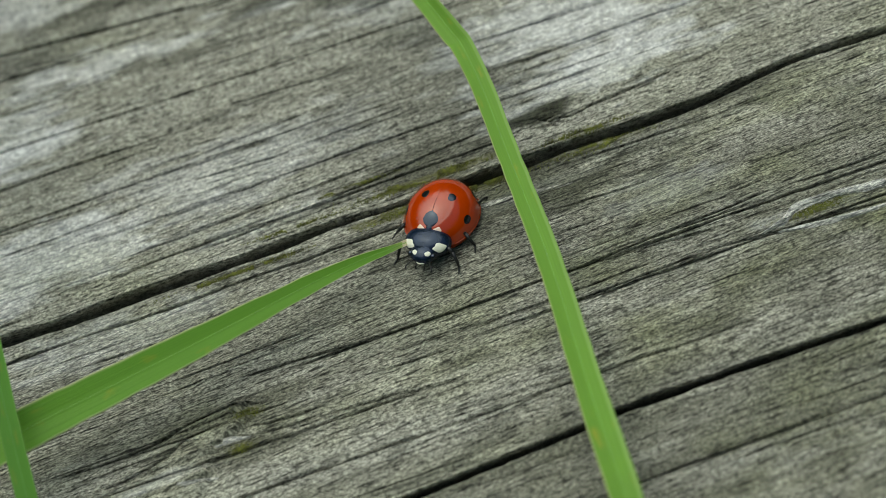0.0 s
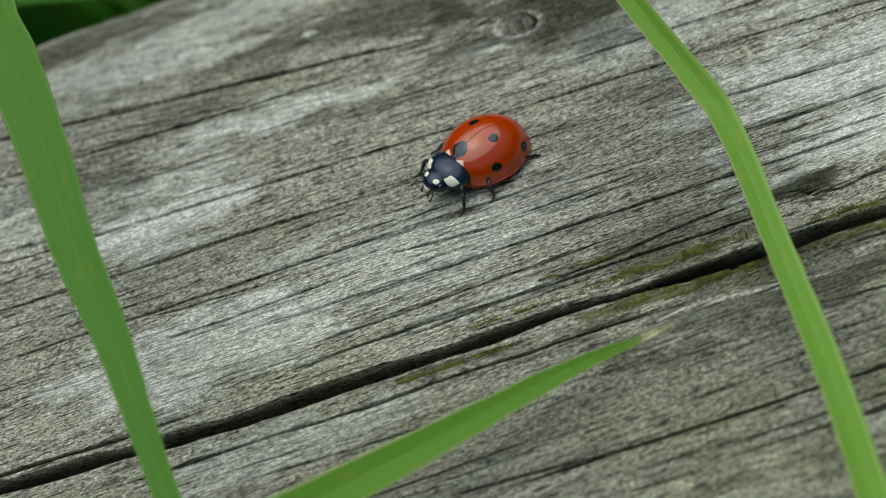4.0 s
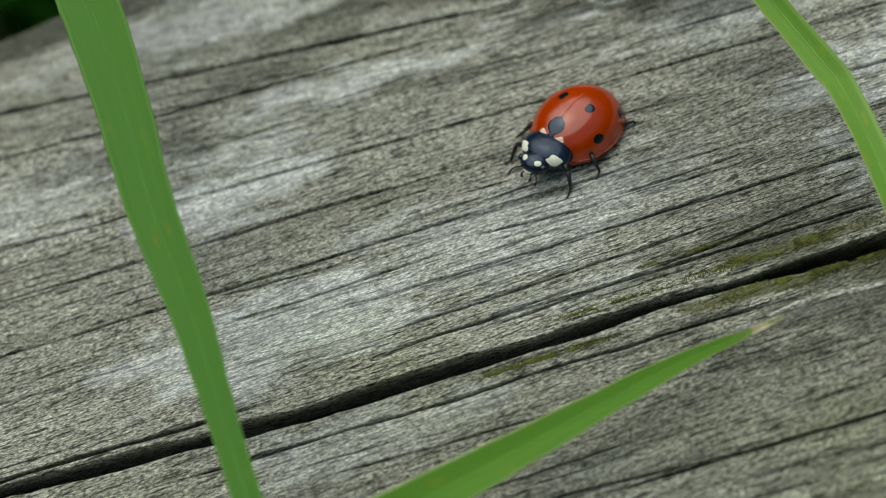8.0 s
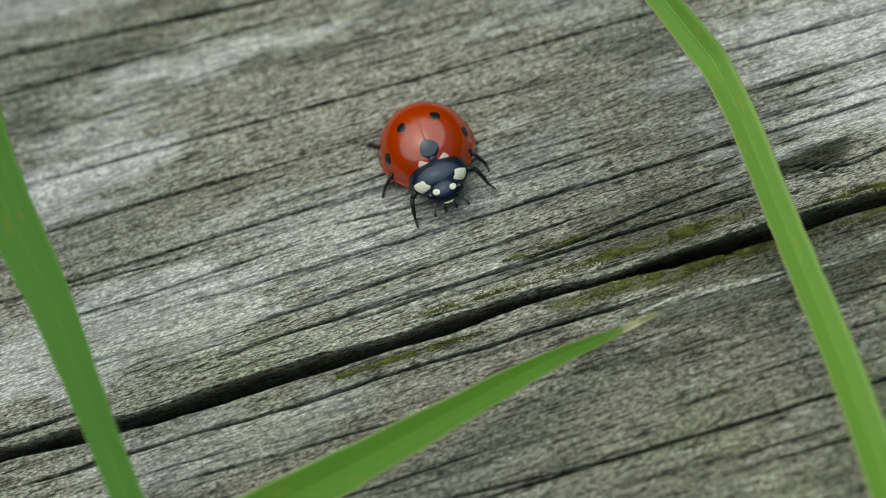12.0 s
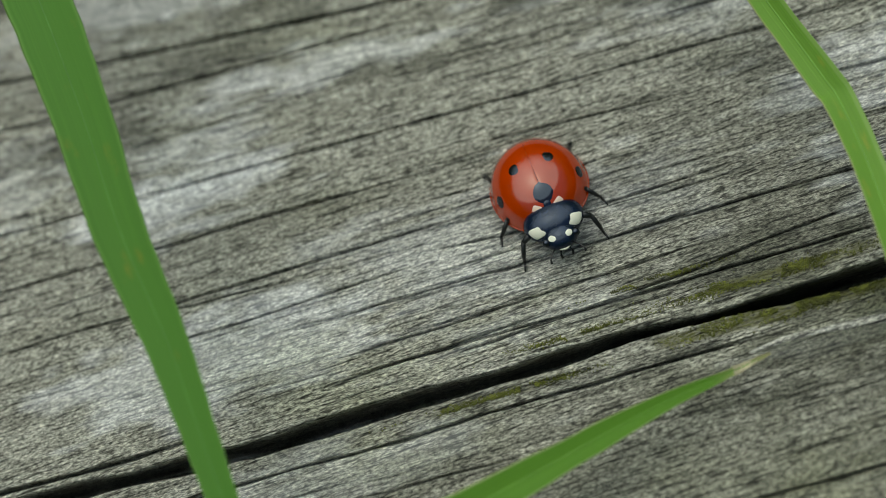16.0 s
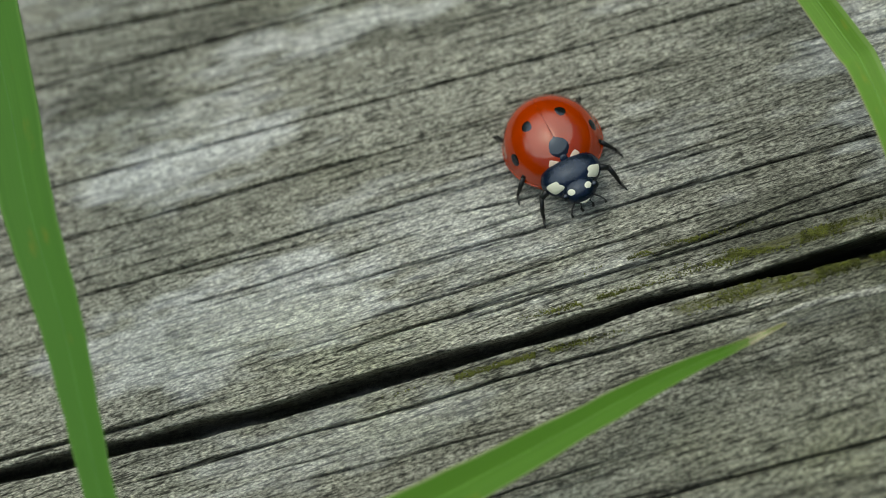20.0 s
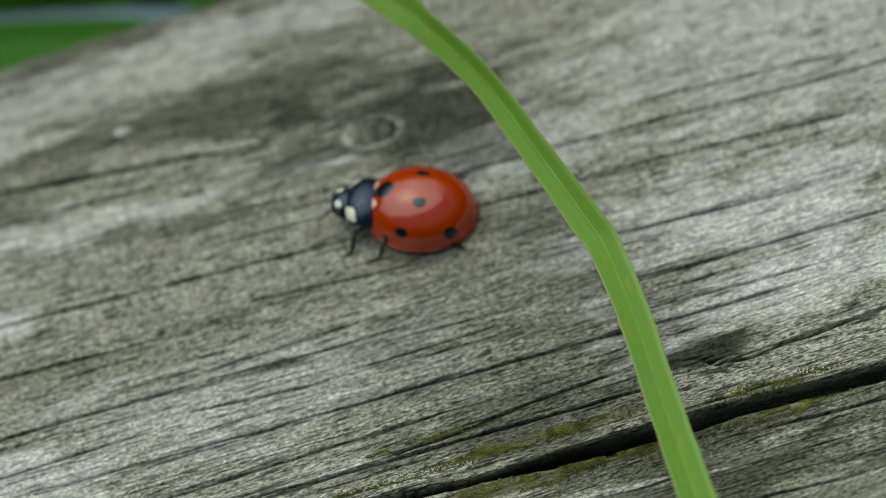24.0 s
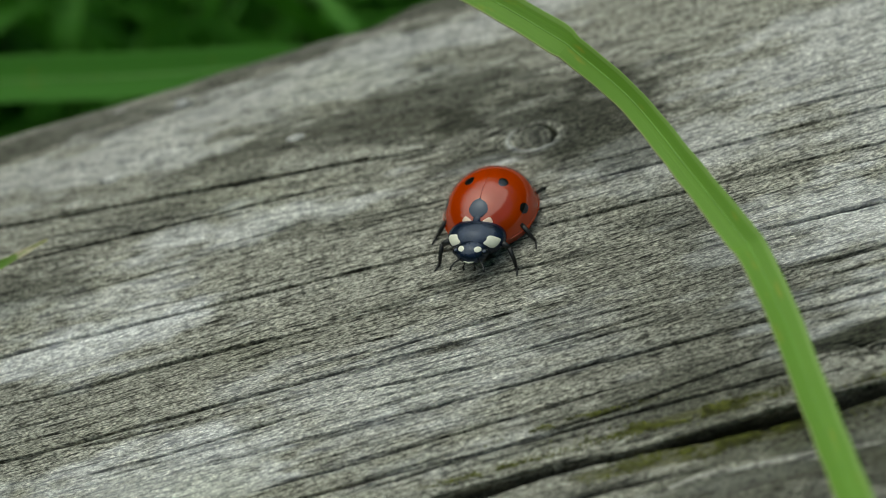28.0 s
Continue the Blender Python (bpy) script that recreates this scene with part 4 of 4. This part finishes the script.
unseen_grass_ring()
cable = bmesh.new()
tube(cable, spline([(-150, 94, -28), (-95, 77, -27), (-47, 59, -26.4), (-20.5, 49.6, -26.2), (-6, 45, -26), (30, 46, -27), (120, 66, -40)], 6), [1.35] * 37, 14)
tagged(part("plastic_cable", cable, M_TUBE), "thin blue-grey plastic cable lying in the grass", "cable")
FAR_LEAVES = [
    ([(-78, 48.6, -14.5), (-58, 43.6, -11.5), (-40.5, 37.4, -10.1), (-29.4, 33.6, -10.1), (-20.3, 31.2, -10.3), (-14.1, 29.4, -10.7), (-8, 28.2, -11.5)], [3.2, 3.4, 3.4, 3.2, 2.8, 2.0, 0.2]),
    ([(-43, 58, -54), (-40, 54, -36), (-37, 51, -22), (-34.5, 55, -17), (-30, 63, -15)], [2.6, 2.8, 2.6, 1.8, 0.2]),
    ([(-8, 40, -54), (-11, 40, -36), (-13.5, 41.5, -21), (-16.7, 48, -18), (-21, 58, -18)], [1.6, 1.7, 1.5, 1.0, 0.1]),
    ([(-60, 40, -54), (-57, 40, -36), (-52, 42, -22), (-45, 48, -17), (-38, 56, -18)], [2.4, 2.6, 2.6, 1.8, 0.2]),
    ([(-27, 66, -54), (-25, 64, -36), (-20, 65, -26), (-10, 70, -22)], [2.8, 3.0, 2.2, 0.2]),
    ([(-22, 36, -54), (-24, 34, -36), (-27, 33.5, -22), (-31, 36, -14), (-36, 41, -12)], [2.0, 2.2, 2.0, 1.4, 0.1]),
]
for pts, wd in FAR_LEAVES:
    leaf = part("background_blade", blade_mesh("background_blade", pts, wd, fold=0.2), M_LEAF_FAR)
    rib(leaf, pts, 0.12, M_RIB_DARK)
    tagged(leaf, "broad green grass leaf growing behind the beam", "grass blade", group="grass leaves behind the beam")


# ---------------------------------------------------------------- what moves
BUG_ROWS = [
    (0, -1.7, -17.18, -123.5), (0.5, -1.65, -17.44, -170), (1, -2.56, -13.61, 113.3), (1.5, -5.63, -3.85, 159.7), (2, -9.79, -2.22, -172.1),
    (2.5, -9.62, -2.29, -173.2), (3, -9.53, -2.26, -173.8), (3.5, -9.64, -2.19, -162.3), (5.5, -9.58, -2.29, -147.3), (6, -9.6, -2.21, -143.7),
    (6.5, -9.63, -2.2, -142.2), (7, -9.59, -2.23, -141.3), (7.5, -9.57, -2.21, -140.4), (8, -9.59, -2.25, -142), (8.5, -9.63, -2.23, -140.2),
    (9, -9.67, -2.21, -140.4), (9.5, -9.7, -2.22, -140.3), (10, -9.65, -2.23, -141.7), (10.5, -10.45, -2.69, -110.5), (11, -10.19, -3.16, -104.1),
    (11.5, -10.11, -4.13, -99.3), (12, -10.49, -4.55, -85.8), (12.5, -10.37, -4.98, -85.1), (14.5, -10.62, -5.7, -85.1), (15, -10.57, -5.71, -84.1),
    (15.5, -10.56, -5.69, -84), (16, -10.44, -5.67, -83.7), (16.5, -10.4, -5.69, -84.6), (17, -10.44, -5.64, -85.1), (17.5, -10.53, -5.57, -80.3),
    (18, -10.56, -5.57, -79.8), (18.5, -10.52, -5.58, -80.1), (19, -10.5, -5.57, -80.8), (19.5, -10.52, -5.12, -76.2), (20, -10.42, -5.13, -79.2),
    (20.5, -10.45, -5.16, -76), (21, -10.18, -5.83, -76.4), (21.5, -8.04, -9.19, -66.8), (22, -7.34, -9.17, -4.4), (22.5, -2, -6.2, -11.6),
    (23, -0.3, -4.6, 46), (23.5, -0.9, -1.4, 104), (24, -3.9, 1.2, 162), (24.5, -7.09, 1.51, -151.6), (25, -8.63, 0.96, -142.9),
    (25.5, -8.53, 1.57, -138.4), (26, -8.37, 1.85, -137.3), (26.5, -7.87, 2.57, -125.1), (27, -7.8, 2.44, -121.3), (27.5, -8.08, 2.33, -114.3),
    (28, -7.96, 1.91, -113.5),
]
ARCH_ROWS = [
    (0, 3.55, -7.4, 5.0, -0.3), (1, 3.67, -7.4, 5.0, 0.3), (1.5, 3.53, -7.2, 5.0, -0.4), (2, 3.64, -7.8, 5.0, 0.0), (3, 3.45, -7.15, 5.0, -0.3), (3.5, 3.6, -7.5, 5.0, -0.9),
    (5.5, 3.65, -7.58, 5.0, -0.8), (6.5, 3.7, -7.6, 5.0, 0.0), (8.5, 3.69, -7.6, 5.0, 0.1), (9, 3.72, -7.5, 5.0, -0.9), (10, 3.66, -7.5, 5.0, -0.8), (11, 3.63, -7.6, 5.0, 0.2),
    (12.5, 3.65, -7.57, 5.0, 0.15), (14.5, 3.65, -7.96, 5.0, -0.4), (15, 3.78, -8.0, 5.0, 0.6), (16.5, 3.81, -7.84, 5.0, 0.0), (17, 3.46, -7.91, 5.0, 0.0), (18, 3.89, -7.88, 5.0, 0.7),
    (20, 3.88, -7.88, 5.0, 0.0), (21, 3.85, -7.4, 5.0, 0.0), (21.5, 3.75, -6.6, 5.0, -0.15), (22, 4.15, -6.4, 5.0, -0.45), (22.5, 3.9, -6.4, 5.0, -0.25), (24.5, 3.88, -7.54, 5.0, 0.1),
    (25, 4.2, -7.22, 5.0, 0.1), (26, 3.6, -7.38, 5.0, -1.0), (26.5, 3.87, -7.42, 5.0, 0.0), (27, 3.8, -7.92, 5.0, -1.4), (27.5, 3.48, -7.97, 5.0, -0.6), (28, 3.24, -8.61, 5.0, 1.0),
]
LEFT_ROWS = [
    (0, -29.24, -8.11, 11.0, -9.1), (1, -30.7, -8.1, 11.0, -4.7), (1.5, -30.53, -8.1, 11.0, -0.1), (2, -31.21, -8.44, 11.0, -1.3), (2.5, -31.48, -8.16, 11.0, -3.5),
    (3, -31.86, -7.93, 11.0, -3.0), (3.5, -31.2, -8.6, 11.0, -2.3), (5.5, -31.08, -8.09, 11.0, -2.0), (6, -30.85, -7.95, 11.0, -3.25), (7, -31.11, -7.93, 11.0, -1.65),
    (8, -30.48, -7.93, 11.0, -3.6), (8.5, -30.13, -7.91, 11.0, -2.85), (9, -28.71, -8.28, 11.0, -2.0), (9.5, -28.59, -8.12, 11.0, -2.9), (10, -28.35, -8.1, 11.0, -2.65),
    (10.5, -28.58, -7.47, 11.0, -3.4), (11, -28.87, -7.83, 11.0, -0.5), (11.5, -28.85, -8.13, 11.0, -0.9), (12, -29.27, -8.11, 11.0, 1.3), (12.5, -28.8, -8.2, 11.0, -0.8),
    (14.5, -28.6, -8.1, 11.0, -0.5), (15, -28.94, -8.1, 11.0, 0.4), (15.5, -28.88, -8.1, 11.0, 0.0), (16, -28.39, -8.27, 11.0, 0.0), (16.5, -29.36, -8.12, 11.0, 2.0),
    (17, -28.0, -8.09, 11.0, -1.65), (17.5, -30.66, -8.09, 11.0, -4.6), (18, -31.81, -7.77, 11.0, -4.1), (18.5, -33.82, -8.13, 11.0, -0.9), (19, -32.78, -8.09, 11.0, -6.4),
    (19.5, -32.66, -8.08, 11.0, -8.3), (20, -33.11, -7.65, 11.0, -5.7), (20.5, -33.93, -7.86, 11.0, -1.75), (21, -36.3, -8, 11.0, -1.7), (22.5, -38.0, -8, 11.0, -1.7),
    (24.5, -37.0, -8.1, 11.0, -2.5), (25, -30.72, -8.28, 11.0, -3.3), (25.5, -37.5, -8.1, 11.0, -1.0), (26.2, -37.5, -8.1, 11.0, 0.0), (26.5, -30.12, -8.1, 11.0, 0.0),
    (26.8, -37.0, -8.1, 11.0, 0.0), (28, -38.5, -8.1, 11.0, 0.0),
]
LOW_ROWS = [
    (0, -12.41, -21.1, 3.3, 0), (1, -12.41, -20.95, 3.3, 0), (2, -12.46, -20.67, 3.3, 0), (3, -12.54, -20.78, 3.3, 0), (5.5, -12.28, -21.28, 3.3, 2.7), (6.5, -12.4, -21.1, 3.3, 2.5),
    (8, -12.43, -21.06, 3.3, 2.5), (10, -12.34, -21.05, 3.3, 2.5), (10.5, -12.5, -21.13, 3.3, 2.5), (11, -12.33, -21.08, 3.3, 2.5), (12.5, -12.28, -21.03, 3.3, 2.5),
    (14.5, -12.23, -20.96, 3.3, 2.5), (16, -12.23, -20.95, 3.3, 2.6), (17, -12.34, -20.89, 3.3, 2.5), (18, -12.4, -21.09, 3.3, 2.5), (20, -12.42, -21.07, 3.3, 2.5),
    (21, -12.58, -21.19, 3.3, 2.5), (21.5, -12.97, -21.27, 3.3, 2.5), (22.5, -12.91, -21.2, 3.3, 2.5), (24.5, -36, 0.6, 3.3, 31.5), (25, -31.92, 0.53, 3.3, 30.5),
    (25.5, -32.1, 0.1, 3.3, 31.2), (26, -30.75, -0.22, 3.3, 31.1), (26.5, -29.77, -0.48, 3.3, 29.8), (27, -26.36, -3.38, 3.3, 27), (27.5, -27.03, -3.55, 3.3, 25.1), (28, -39.22, 1.73, 3.3, 21.7),
]
WALKING = [(0.0, 2.1), (3.2, 3.9), (10.0, 12.2), (19.3, 19.7), (20.8, 24.9), (26.2, 27.0)]


def motions():
    rows, turn = [], None
    for t, x, y, a in BUG_ROWS:
        turn = a if turn is None else turn + (a - turn + 180) % 360 - 180
        rows.append((t, x, y, turn))
    walk(ladybird, [(t, pose((x + 0.05) * MM, (y - 0.42) * MM, 0.00005, 0, 0, a)) for t, x, y, a in rows])
    walk(focus_point, [(t, pose(-0.01, y * MM, 0.0)) for t, y in FOCUS_ROWS])
    for thing, table in ((arch_blade, ARCH_ROWS), (left_blade, LEFT_ROWS), (low_blade, LOW_ROWS)):
        walk(thing, [(t, pose(x * MM, y * MM, z * MM, 0, 0, a)) for t, x, y, z, a in table])
    for i, (leg, side, hip) in enumerate(bug_legs):
        phase = math.pi * ((i // 2 + i) % 2)
        steps = []
        for k in range(0, 281):
            t = k / 10
            going = any(a <= t <= b for a, b in WALKING)
            if going or k in (0, 280) or any(abs(t - a) < 0.11 or abs(t - b) < 0.11 for a, b in WALKING):
                swing = 13 * math.sin(2 * math.pi * 2.6 * t + phase) if going else 0.0
                up = 5 * max(0.0, math.cos(2 * math.pi * 2.6 * t + phase)) if going else 0.0
                steps.append((t, pose(hip[0] * MM, hip[1] * MM, hip[2] * MM, side * up, 0, side * swing)))
        walk(leg, steps)


motions()
